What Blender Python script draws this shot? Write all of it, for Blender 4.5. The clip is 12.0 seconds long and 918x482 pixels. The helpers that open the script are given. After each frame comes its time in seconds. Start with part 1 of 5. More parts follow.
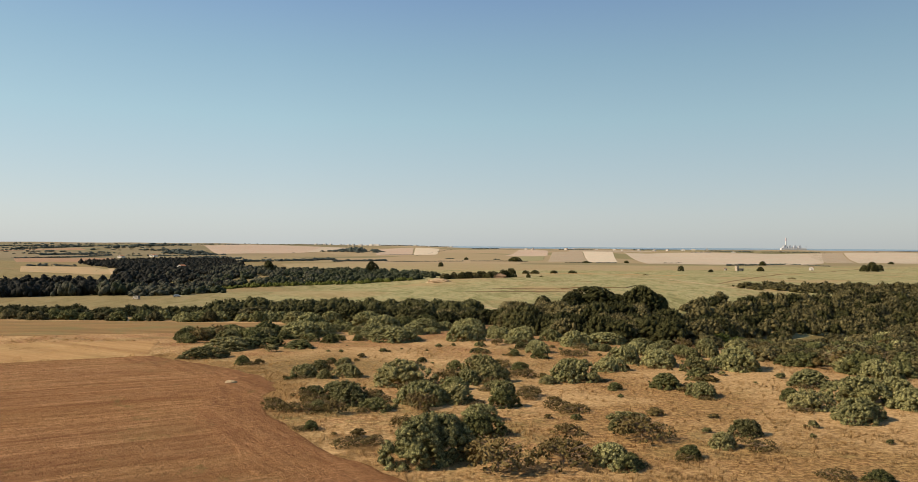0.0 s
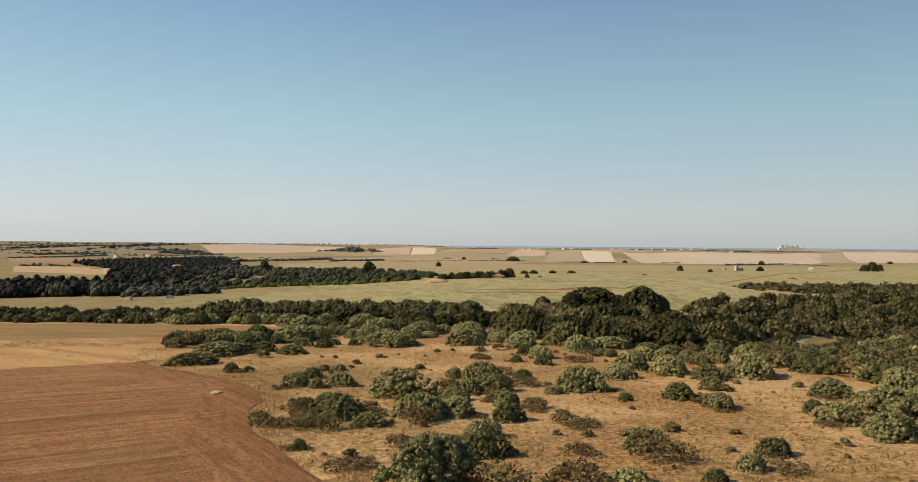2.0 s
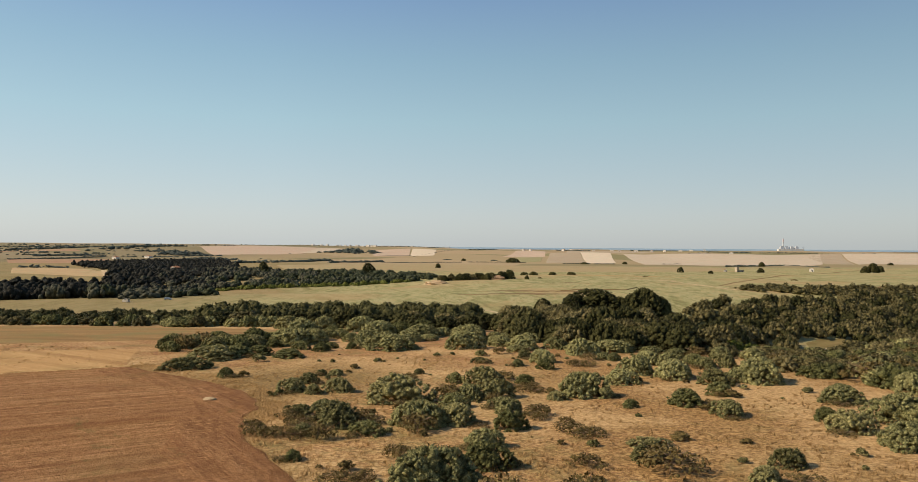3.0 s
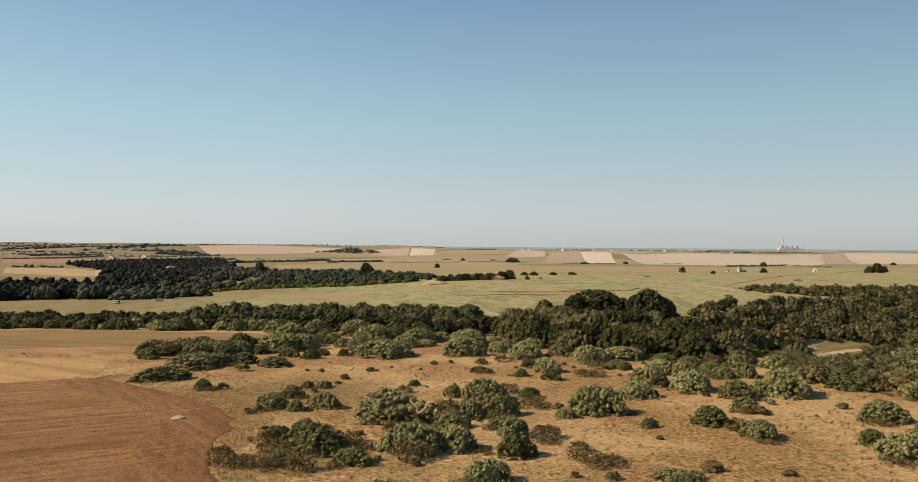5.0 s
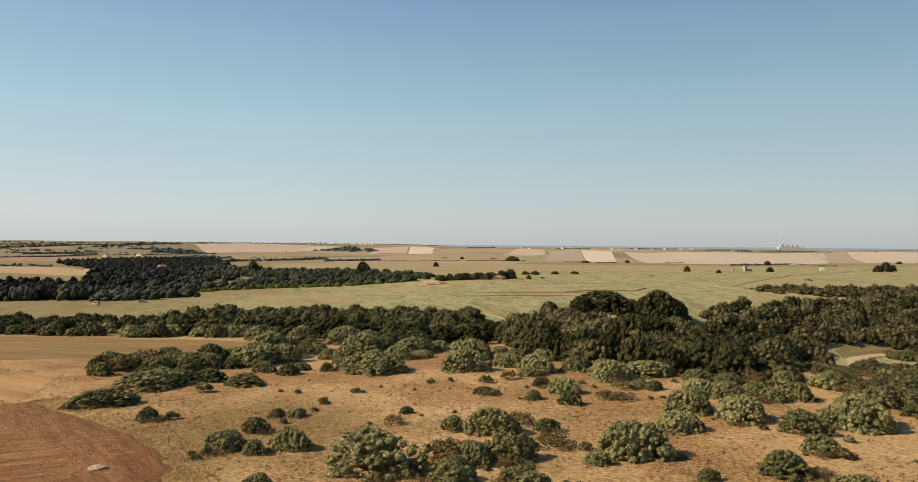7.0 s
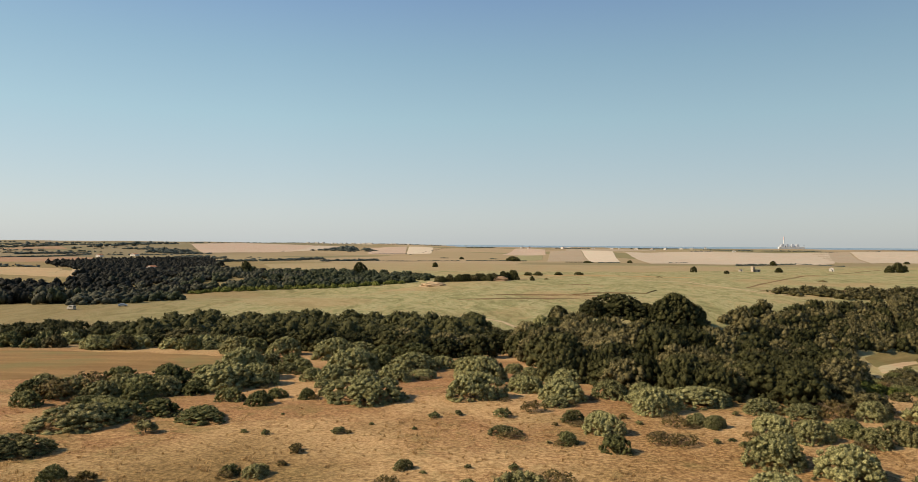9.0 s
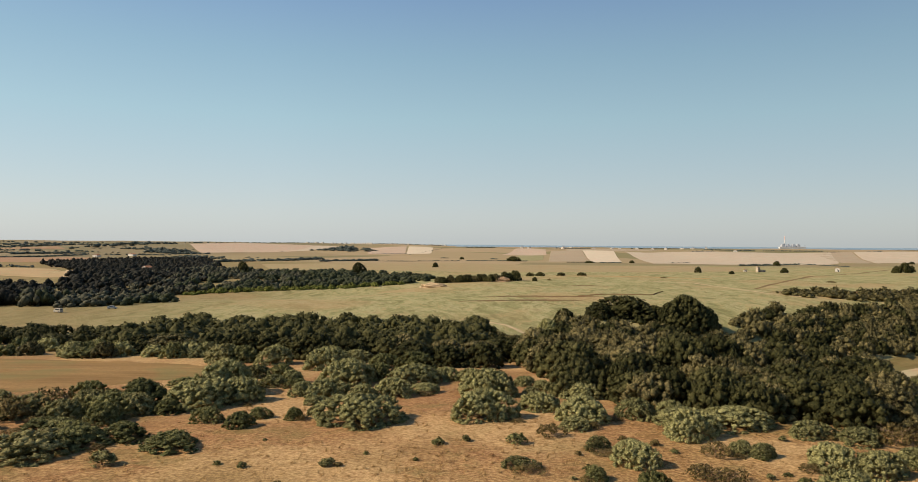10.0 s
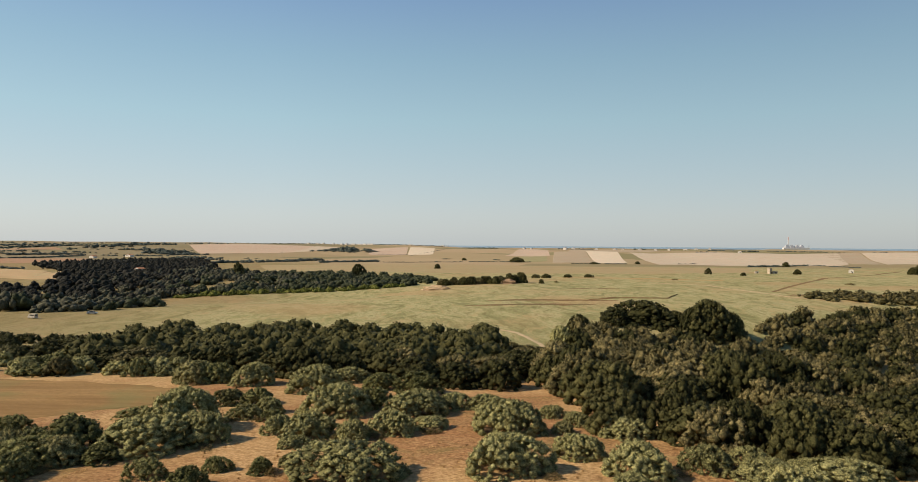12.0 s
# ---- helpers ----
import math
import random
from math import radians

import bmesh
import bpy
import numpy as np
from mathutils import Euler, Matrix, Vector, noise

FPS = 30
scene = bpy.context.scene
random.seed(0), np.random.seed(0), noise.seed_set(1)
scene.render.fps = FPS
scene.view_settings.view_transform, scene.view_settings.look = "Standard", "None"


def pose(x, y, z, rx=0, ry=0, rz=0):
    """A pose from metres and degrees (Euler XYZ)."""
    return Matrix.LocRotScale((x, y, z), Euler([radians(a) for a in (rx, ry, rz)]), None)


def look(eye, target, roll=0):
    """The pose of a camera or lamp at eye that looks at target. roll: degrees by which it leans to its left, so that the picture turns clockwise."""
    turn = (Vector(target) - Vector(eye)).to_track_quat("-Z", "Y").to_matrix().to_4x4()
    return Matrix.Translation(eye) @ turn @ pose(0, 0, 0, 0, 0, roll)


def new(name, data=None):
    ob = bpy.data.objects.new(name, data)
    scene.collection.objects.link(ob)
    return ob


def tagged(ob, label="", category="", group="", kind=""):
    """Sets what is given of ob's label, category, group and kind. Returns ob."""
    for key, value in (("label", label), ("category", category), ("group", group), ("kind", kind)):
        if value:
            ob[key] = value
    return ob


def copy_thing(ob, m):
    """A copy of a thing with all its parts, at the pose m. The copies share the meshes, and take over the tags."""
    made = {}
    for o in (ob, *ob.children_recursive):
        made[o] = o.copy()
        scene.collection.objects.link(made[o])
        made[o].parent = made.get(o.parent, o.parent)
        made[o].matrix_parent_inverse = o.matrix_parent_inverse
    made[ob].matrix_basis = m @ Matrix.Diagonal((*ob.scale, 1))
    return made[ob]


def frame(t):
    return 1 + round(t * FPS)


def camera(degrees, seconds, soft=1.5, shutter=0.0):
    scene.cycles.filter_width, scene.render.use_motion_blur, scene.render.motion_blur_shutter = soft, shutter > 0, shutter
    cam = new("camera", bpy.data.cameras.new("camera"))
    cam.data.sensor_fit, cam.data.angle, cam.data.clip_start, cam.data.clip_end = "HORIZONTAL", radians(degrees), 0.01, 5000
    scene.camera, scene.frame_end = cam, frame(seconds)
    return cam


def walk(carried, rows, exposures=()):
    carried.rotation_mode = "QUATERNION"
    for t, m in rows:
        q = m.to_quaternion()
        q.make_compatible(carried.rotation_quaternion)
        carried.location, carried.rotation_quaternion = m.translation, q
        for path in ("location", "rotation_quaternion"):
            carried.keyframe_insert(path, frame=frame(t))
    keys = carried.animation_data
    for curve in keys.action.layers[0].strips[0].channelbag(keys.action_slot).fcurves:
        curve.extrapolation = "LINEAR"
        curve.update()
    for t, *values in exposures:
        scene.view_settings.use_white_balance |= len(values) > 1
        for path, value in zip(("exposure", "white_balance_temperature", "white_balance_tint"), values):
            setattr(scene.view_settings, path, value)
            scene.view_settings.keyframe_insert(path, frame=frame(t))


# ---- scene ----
import collections

# ---------------- camera ----------------
cam = camera(66, 12.0, soft=0.8)


def view(x, y, z, yaw, pitch, roll):
    a, b = radians(yaw), radians(pitch)
    ahead = Vector((-math.sin(a) * math.cos(b), math.cos(a) * math.cos(b), math.sin(b)))
    eye = Vector((x, y, z))
    return look(eye, eye + 100 * ahead, roll)


PATH = [
    (0.0, view(0.00, 0.00, 24.00, -0.000, 0.152, 0.422)),
    (0.5, view(-0.10, 1.66, 24.06, -0.057, 0.116, 0.428)),
    (1.0, view(-0.22, 3.32, 24.14, -0.116, 0.080, 0.425)),
    (1.5, view(-0.32, 4.88, 24.22, -0.131, 0.122, 0.428)),
    (2.0, view(-0.42, 6.33, 24.28, -0.203, 0.111, 0.422)),
    (2.5, view(-0.49, 7.70, 24.32, -0.211, 0.158, 0.425)),
    (3.0, view(-0.53, 9.16, 24.37, -0.240, 0.218, 0.417)),
    (5.0, view(-0.38, 19.28, 24.50, -0.288, 0.181, 0.425)),
    (5.5, view(-0.40, 23.56, 24.49, -0.315, 0.111, 0.437)),
    (6.0, view(-0.43, 28.33, 24.49, -0.335, 0.092, 0.455)),
    (6.5, view(-0.50, 33.59, 24.49, -0.371, 0.083, 0.461)),
    (7.0, view(-0.60, 39.05, 24.48, -0.371, 0.052, 0.455)),
    (9.0, view(-2.05, 62.60, 24.43, -0.486, 0.035, 0.460)),
    (9.5, view(-2.46, 68.74, 24.47, -0.464, 0.022, 0.456)),
    (10.0, view(-2.86, 74.86, 24.52, -0.502, 0.021, 0.448)),
    (10.5, view(-3.24, 80.83, 24.53, -0.491, 0.050, 0.434)),
    (11.0, view(-3.61, 86.54, 24.49, -0.461, 0.085, 0.435)),
    (11.5, view(-3.96, 92.04, 24.42, -0.415, 0.088, 0.437)),
    (12.0, view(-4.31, 97.47, 24.34, -0.392, 0.086, 0.441)),
]
walk(cam, PATH)

# ---------------- light ----------------
SUN_FROM = Vector((-1.0, -0.16, 0.0)).normalized()
SUN_HEIGHT = 36.0
world = bpy.data.worlds.new("sky")
scene.world = world
world.use_nodes = True
wn, wl = world.node_tree.nodes, world.node_tree.links
sky = wn.new("ShaderNodeTexSky")
sky.sky_type = "NISHITA"
sky.sun_disc = False
sky.sun_elevation = radians(SUN_HEIGHT)
sky.sun_rotation = math.atan2(SUN_FROM.x, SUN_FROM.y)
sky.altitude = 300
sky.air_density, sky.dust_density, sky.ozone_density = 1.0, 0.9, 1.5
back = wn["Background"]
back.inputs[1].default_value = 0.12
# summer haze thickens the sky towards the horizon
way = wn.new("ShaderNodeTexCoord").outputs["Generated"]
rise = wn.new("ShaderNodeSeparateXYZ")
wl.new(way, rise.inputs[0])
haze = wn.new("ShaderNodeValToRGB")
for _ in range(5):
    haze.color_ramp.elements.new(0.5)
for e, (at, col) in zip(haze.color_ramp.elements, ((0.0, (0.58, 0.63, 0.66)), (0.04, (0.575, 0.63, 0.66)), (0.168, (0.42, 0.605, 0.655)), (0.25, (0.315, 0.50, 0.605)), (0.325, (0.235, 0.385, 0.58)), (0.5, (0.125, 0.225, 0.37)), (1.0, (0.045, 0.1, 0.21)))):
    e.position, e.color = at, (*col, 1)
wl.new(rise.outputs[2], haze.inputs[0])
full = wn.new("ShaderNodeVectorMath")
full.operation = "SCALE"
full.inputs["Scale"].default_value = 1 / 0.12
wl.new(haze.outputs[0], full.inputs[0])
blend = wn.new("ShaderNodeMix")
blend.data_type = "RGBA"
blend.inputs[0].default_value = 0.7
wl.new(sky.outputs[0], blend.inputs[6])
wl.new(full.outputs[0], blend.inputs[7])
side = wn.new("ShaderNodeMapRange")
wl.new(rise.outputs[0], side.inputs[0])
for i, v in enumerate((-0.25, 0.65, 1.03, 0.83)):
    side.inputs[i + 1].default_value = v
dim = wn.new("ShaderNodeVectorMath")
dim.operation = "SCALE"
wl.new(blend.outputs[2], dim.inputs[0])
wl.new(side.outputs[0], dim.inputs["Scale"])
wl.new(dim.outputs[0], back.inputs[0])

sun_data = bpy.data.lights.new("sun", "SUN")
sun_data.energy, sun_data.angle, sun_data.color = 5.9, radians(0.6), (1.0, 0.81, 0.59)
sun = new("sun", sun_data)
toward = SUN_FROM * math.cos(radians(SUN_HEIGHT)) + Vector((0, 0, math.sin(radians(SUN_HEIGHT))))
sun.matrix_world = look(toward * 200, (0, 0, 0))
scene.view_settings.exposure = 0.0


# ---------------- materials ----------------
class Surface:
    """A node material with short ways to add nodes."""

    def __init__(self, name, rough=0.9, spec=0.08):
        self.m = bpy.data.materials.new(name)
        self.m.use_nodes = True
        self.n, self.l = self.m.node_tree.nodes, self.m.node_tree.links
        self.b = self.n["Principled BSDF"]
        self.b.inputs["Roughness"].default_value = rough
        self.b.inputs["Specular IOR Level"].default_value = spec

    def put(self, sock, value):
        if hasattr(value, "is_output"):
            self.l.new(value, sock)
        else:
            sock.default_value = (*value, 1) if isinstance(value, tuple) and len(value) == 3 and sock.type == "RGBA" else value

    def place(self):
        return self.n.new("ShaderNodeNewGeometry").outputs["Position"]

    def island(self):
        return self.n.new("ShaderNodeNewGeometry").outputs["Random Per Island"]

    def rand(self):
        return self.n.new("ShaderNodeObjectInfo").outputs["Random"]

    def scaled(self, vec, sx, sy, sz, turn=0.0):
        node = self.n.new("ShaderNodeMapping")
        node.vector_type = "TEXTURE"
        node.inputs["Scale"].default_value = (1 / sx, 1 / sy, 1 / sz)
        node.inputs["Rotation"].default_value = (0, 0, radians(turn))
        self.l.new(vec, node.inputs["Vector"])
        return node.outputs[0]

    def noise(self, vec, scale, detail=4.0, rough=0.55, warp=0.0):
        node = self.n.new("ShaderNodeTexNoise")
        self.l.new(vec, node.inputs["Vector"])
        for key, v in (("Scale", scale), ("Detail", detail), ("Roughness", rough), ("Distortion", warp)):
            node.inputs[key].default_value = v
        return node.outputs["Fac"]

    def cells(self, vec, scale):
        node = self.n.new("ShaderNodeTexVoronoi")
        node.inputs["Scale"].default_value = scale
        self.l.new(vec, node.inputs["Vector"])
        return node.outputs["Color"]

    def ramp(self, fac, *stops):
        node = self.n.new("ShaderNodeValToRGB")
        el = node.color_ramp.elements
        while len(el) < len(stops):
            el.new(0.5)
        for e, (at, col) in zip(el, stops):
            e.position = at
            e.color = (*col, 1) if isinstance(col, tuple) else (col, col, col, 1)
        self.l.new(fac, node.inputs[0])
        return node.outputs[0]

    def mix(self, fac, a, b, how="MIX"):
        node = self.n.new("ShaderNodeMix")
        node.data_type, node.blend_type = "RGBA", how
        self.put(node.inputs[0], fac)
        self.put(node.inputs[6], a)
        self.put(node.inputs[7], b)
        return node.outputs[2]

    def math(self, how, a, b=0.0, c=0.0):
        node = self.n.new("ShaderNodeMath")
        node.operation = how
        for s, v in zip(node.inputs, (a, b, c)):
            self.put(s, v)
        return node.outputs[0]

    def split(self, vec):
        node = self.n.new("ShaderNodeSeparateXYZ")
        self.l.new(vec, node.inputs[0])
        return node.outputs

    def span(self, v, a, b):
        node = self.n.new("ShaderNodeMapRange")
        node.interpolation_type = "SMOOTHSTEP"
        self.put(node.inputs[0], v)
        node.inputs[1].default_value, node.inputs[2].default_value = a, b
        return node.outputs[0]

    def bump(self, height, strength, far):
        node = self.n.new("ShaderNodeBump")
        node.inputs["Strength"].default_value, node.inputs["Distance"].default_value = strength, far
        self.l.new(height, node.inputs["Height"])
        self.l.new(node.outputs[0], self.b.inputs["Normal"])

    def done(self, color):
        self.put(self.b.inputs["Base Color"], color)
        return self.m


def land_material():
    s = Surface("dry_grassland")
    p = s.place()
    x, y, z = s.split(p)
    fine = s.noise(p, 2.0, 7, 0.74)
    tuft = s.noise(s.scaled(p, 1, 1, 1), 0.35, 5, 0.65, 0.4)
    broad = s.noise(p, 0.045, 4, 0.6, 0.6)
    clump = s.noise(p, 0.75, 6, 0.72, 0.6)
    straw = s.ramp(fine, (0.38, (0.21, 0.12, 0.05)), (0.5, (0.39, 0.235, 0.104)), (0.61, (0.62, 0.42, 0.2)))
    weed = s.ramp(fine, (0.38, (0.13, 0.108, 0.04)), (0.61, (0.31, 0.245, 0.098)))
    rust = s.ramp(fine, (0.38, (0.14, 0.066, 0.03)), (0.5, (0.26, 0.13, 0.058)), (0.61, (0.42, 0.24, 0.11)))
    near = s.mix(s.ramp(tuft, (0.5, 0.0), (0.64, 0.85)), straw, weed)
    near = s.mix(s.ramp(clump, (0.52, 0.0), (0.62, 0.55)), near, rust)
    near = s.mix(s.ramp(clump, (0.34, 0.75), (0.43, 0.0)), near, s.ramp(fine, (0.3, (0.4, 0.26, 0.115)), (0.7, (0.62, 0.43, 0.21))))
    near = s.mix(s.ramp(broad, (0.48, 0.0), (0.66, 0.75)), near, weed)
    worn = s.noise(p, 0.11, 5, 0.68, 1.0)
    near = s.mix(s.ramp(worn, (0.52, 0.0), (0.62, 0.55)), near, rust)
    ruddy = s.math("MULTIPLY", s.span(s.math("ADD", y, s.math("MULTIPLY", broad, 40)), 150, 190), 0.6)
    near = s.mix(ruddy, near, s.ramp(fine, (0.3, (0.15, 0.07, 0.031)), (0.5, (0.29, 0.145, 0.066)), (0.7, (0.45, 0.25, 0.122))))
    golden = s.math("MULTIPLY", s.span(s.math("ADD", s.math("ADD", x, s.math("MULTIPLY", broad, 30)), s.math("MULTIPLY", y, -0.12)), 2, 26), 0.75)
    near = s.mix(golden, near, s.ramp(fine, (0.39, (0.12, 0.064, 0.024)), (0.5, (0.275, 0.156, 0.06)), (0.6, (0.47, 0.295, 0.12))))
    moss = s.noise(p, 0.075, 5, 0.65, 0.8)
    near = s.mix(s.ramp(moss, (0.54, 0.0), (0.64, 0.5)), near, s.ramp(fine, (0.3, (0.1, 0.088, 0.03)), (0.7, (0.27, 0.215, 0.08))))
    pale = s.noise(p, 0.028, 4, 0.6, 0.4)
    near = s.mix(s.ramp(pale, (0.45, 0.0), (0.56, 0.65)), near, s.ramp(fine, (0.38, (0.34, 0.21, 0.09)), (0.61, (0.66, 0.46, 0.23))))
    # darker brown-green patch beyond the field's corner
    corner_patch = s.math("ADD", s.math("MULTIPLY", s.math("ABSOLUTE", s.math("ADD", x, 26)), 1.0), s.math("MULTIPLY", s.math("ABSOLUTE", s.math("ADD", y, -126)), 0.8))
    near = s.mix(s.math("MULTIPLY", s.span(s.math("ADD", corner_patch, s.math("MULTIPLY", tuft, 16)), 38, 16), 0.85), near, s.ramp(fine, (0.38, (0.1, 0.066, 0.025)), (0.5, (0.21, 0.136, 0.052)), (0.61, (0.35, 0.23, 0.09))))
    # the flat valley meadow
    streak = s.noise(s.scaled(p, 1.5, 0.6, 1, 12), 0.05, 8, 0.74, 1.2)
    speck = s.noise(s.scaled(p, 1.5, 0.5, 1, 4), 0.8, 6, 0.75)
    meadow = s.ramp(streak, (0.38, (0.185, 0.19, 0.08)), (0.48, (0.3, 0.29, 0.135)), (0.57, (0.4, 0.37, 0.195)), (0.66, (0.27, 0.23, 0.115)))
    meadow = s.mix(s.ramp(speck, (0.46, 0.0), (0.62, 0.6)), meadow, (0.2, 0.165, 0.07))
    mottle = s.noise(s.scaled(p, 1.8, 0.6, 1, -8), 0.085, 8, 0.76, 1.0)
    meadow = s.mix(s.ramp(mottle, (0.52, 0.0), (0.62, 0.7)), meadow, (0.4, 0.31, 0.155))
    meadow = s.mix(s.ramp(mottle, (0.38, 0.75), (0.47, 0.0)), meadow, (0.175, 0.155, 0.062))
    dry = s.noise(p, 0.012, 3, 0.5, 0.5)
    meadow = s.mix(s.ramp(dry, (0.5, 0.0), (0.62, 0.5)), meadow, (0.38, 0.25, 0.13))
    meadow = s.mix(s.math("MULTIPLY", s.span(s.math("MULTIPLY", x, -1.0), 70, 190), 0.6), meadow, s.ramp(speck, (0.35, (0.13, 0.09, 0.04)), (0.65, (0.27, 0.19, 0.09))))
    # farther parcels of stubble, fallow and green
    parcel = s.cells(s.scaled(p, 1, 0.6, 0.001, 24), 0.0027)
    pr, pg, pb = s.split(parcel)
    sown = s.ramp(pr, (0.0, (0.40, 0.3, 0.19)), (0.35, (0.31, 0.25, 0.14)), (0.55, (0.22, 0.2, 0.1)), (0.8, (0.33, 0.25, 0.15)), (1.0, (0.17, 0.165, 0.08)))
    sown = s.mix(s.ramp(s.noise(p, 0.02, 5, 0.6), (0.4, 0.0), (0.8, 0.35)), sown, (0.27, 0.19, 0.1))
    sown = s.mix(s.math("MULTIPLY", s.span(s.math("MULTIPLY", x, -1.0), 420, 700), 0.6), sown, (0.16, 0.145, 0.085))
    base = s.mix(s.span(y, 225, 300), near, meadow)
    base = s.mix(s.span(s.math("ADD", y, s.math("MULTIPLY", broad, 120)), 1120, 1260), base, sown)
    s.bump(s.math("ADD", fine, s.math("MULTIPLY", tuft, 2.0)), 0.6, 0.25)
    return s.done(base)


def plough_material(name="ploughed_earth", turn=32, tint=(1.0, 1.0, 1.0)):
    s = Surface(name)
    p = s.place()
    rows = s.scaled(p, 0.06, 1.0, 1, turn)
    line = s.noise(rows, 0.9, 5, 0.65)
    wide = s.noise(rows, 0.3, 4, 0.6)
    clod = s.noise(p, 3.0, 5, 0.7)
    broad = s.noise(p, 0.05, 3, 0.5)
    c = s.ramp(line, (0.35, (0.21, 0.104, 0.045)), (0.5, (0.325, 0.172, 0.077)), (0.65, (0.44, 0.25, 0.12)))
    c = s.mix(s.ramp(wide, (0.42, 0.0), (0.66, 0.45)), c, (0.37, 0.215, 0.1))
    crumb = s.noise(s.scaled(p, 0.45, 1.0, 1, turn), 1.3, 8, 0.78)
    c = s.mix(s.ramp(crumb, (0.5, 0.0), (0.64, 0.7)), c, (0.15, 0.068, 0.026))
    c = s.mix(s.ramp(crumb, (0.36, 0.55), (0.46, 0.0)), c, (0.44, 0.27, 0.135))
    c = s.mix(s.ramp(clod, (0.44, 0.0), (0.7, 0.65)), c, (0.15, 0.07, 0.028))
    c = s.mix(s.ramp(broad, (0.52, 0.0), (0.7, 0.35)), c, (0.23, 0.16, 0.065))
    swath = s.noise(s.scaled(p, 0.03, 1.0, 1, turn), 0.16, 3, 0.5)
    c = s.mix(s.ramp(swath, (0.5, 0.0), (0.58, 0.35)), c, (0.19, 0.088, 0.038))
    sprout = s.noise(p, 0.16, 6, 0.75, 0.8)
    c = s.mix(s.ramp(sprout, (0.6, 0.0), (0.66, 0.6)), c, (0.16, 0.12, 0.045))
    s.bump(s.math("ADD", line, clod), 1.0, 0.25)
    return s.done(s.mix(1.0, c, tint, "MULTIPLY"))


def mown_material(name, a, b, c, turn, scale=0.25, green=0.6):
    s = Surface(name)
    p = s.place()
    rows = s.noise(s.scaled(p, 0.12, 1, 1, turn), scale, 5, 0.65)
    speck = s.noise(p, 1.2, 5, 0.7)
    col = s.ramp(rows, (0.3, a), (0.5, b), (0.72, c))
    col = s.mix(s.ramp(speck, (0.4, 0.0), (0.7, 0.6)), col, a)
    patch = s.noise(p, scale * 0.25, 4, 0.6, 0.5)
    col = s.mix(s.ramp(patch, (0.48, 0.0), (0.66, green)), col, (b[1] * 1.05, b[1] * 1.02, b[2]))
    s.bump(speck, 0.5, 0.15)
    return s.done(col)


def leaf_material(name, dark, mid, light, rough=0.62, speckle=0.75):
    s = Surface(name, rough, 0.06)
    k = s.math("ADD", s.math("MULTIPLY_ADD", s.rand(), 0.42, 0.04), s.math("MULTIPLY", s.island(), 0.5))
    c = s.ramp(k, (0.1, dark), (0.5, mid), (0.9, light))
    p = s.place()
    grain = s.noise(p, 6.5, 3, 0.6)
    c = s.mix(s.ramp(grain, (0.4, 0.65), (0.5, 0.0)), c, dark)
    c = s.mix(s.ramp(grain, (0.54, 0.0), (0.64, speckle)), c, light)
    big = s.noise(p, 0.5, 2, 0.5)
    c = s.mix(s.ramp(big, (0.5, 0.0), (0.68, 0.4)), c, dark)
    s.bump(grain, 0.7, 0.25)
    return s.done(c)


def bark_material(name, a, b):
    s = Surface(name)
    p = s.place()
    return s.done(s.ramp(s.noise(s.scaled(p, 6, 6, 1.5), 2, 5, 0.6), (0.3, a), (0.7, b)))


def plain_material(name, a, b, scale=1.0, rough=0.8, metal=0.0):
    s = Surface(name, rough)
    s.b.inputs["Metallic"].default_value = metal
    return s.done(s.ramp(s.noise(s.place(), scale, 4, 0.6), (0.3, a), (0.7, b)))


LAND = land_material()
PLOUGH = plough_material()
MOWN = mown_material("mown_stubble", (0.185, 0.11, 0.044), (0.27, 0.168, 0.068), (0.345, 0.22, 0.095), -4, 0.25, 0.55)
STRAW_BAND = mown_material("pale_straw", (0.31, 0.18, 0.075), (0.43, 0.265, 0.115), (0.55, 0.365, 0.17), -30, 0.25, 0.15)
# far cream and tan stubble, greyed to put haze into the colour
CREAM = mown_material("cream_stubble", (0.41, 0.325, 0.235), (0.5, 0.41, 0.31), (0.58, 0.485, 0.375), 15)
TAN = mown_material("tan_stubble", (0.31, 0.24, 0.16), (0.39, 0.305, 0.215), (0.46, 0.37, 0.27), -20)
PALE_CREAM = mown_material("pale_cream_stubble", (0.52, 0.42, 0.31), (0.61, 0.51, 0.385), (0.69, 0.58, 0.45), 40)
RUSSET = mown_material("russet_stubble", (0.27, 0.155, 0.09), (0.37, 0.22, 0.135), (0.45, 0.28, 0.18), -20)
RUSSET_PALE = mown_material("rosy_stubble", (0.4, 0.285, 0.205), (0.49, 0.365, 0.275), (0.56, 0.435, 0.34), 10)
GOLD = mown_material("golden_stubble", (0.34, 0.235, 0.125), (0.44, 0.315, 0.175), (0.53, 0.395, 0.23), -8)
PALE_TAN = mown_material("olive_tan_stubble", (0.26, 0.195, 0.1), (0.36, 0.275, 0.15), (0.44, 0.335, 0.19), -8)
PALE_GREEN = mown_material("fallow_green", (0.22, 0.2, 0.1), (0.3, 0.275, 0.145), (0.38, 0.34, 0.19), 15)
SLOPE_GRASS = mown_material("olive_slope_grass", (0.13, 0.1, 0.04), (0.215, 0.165, 0.07), (0.31, 0.225, 0.1), 30)
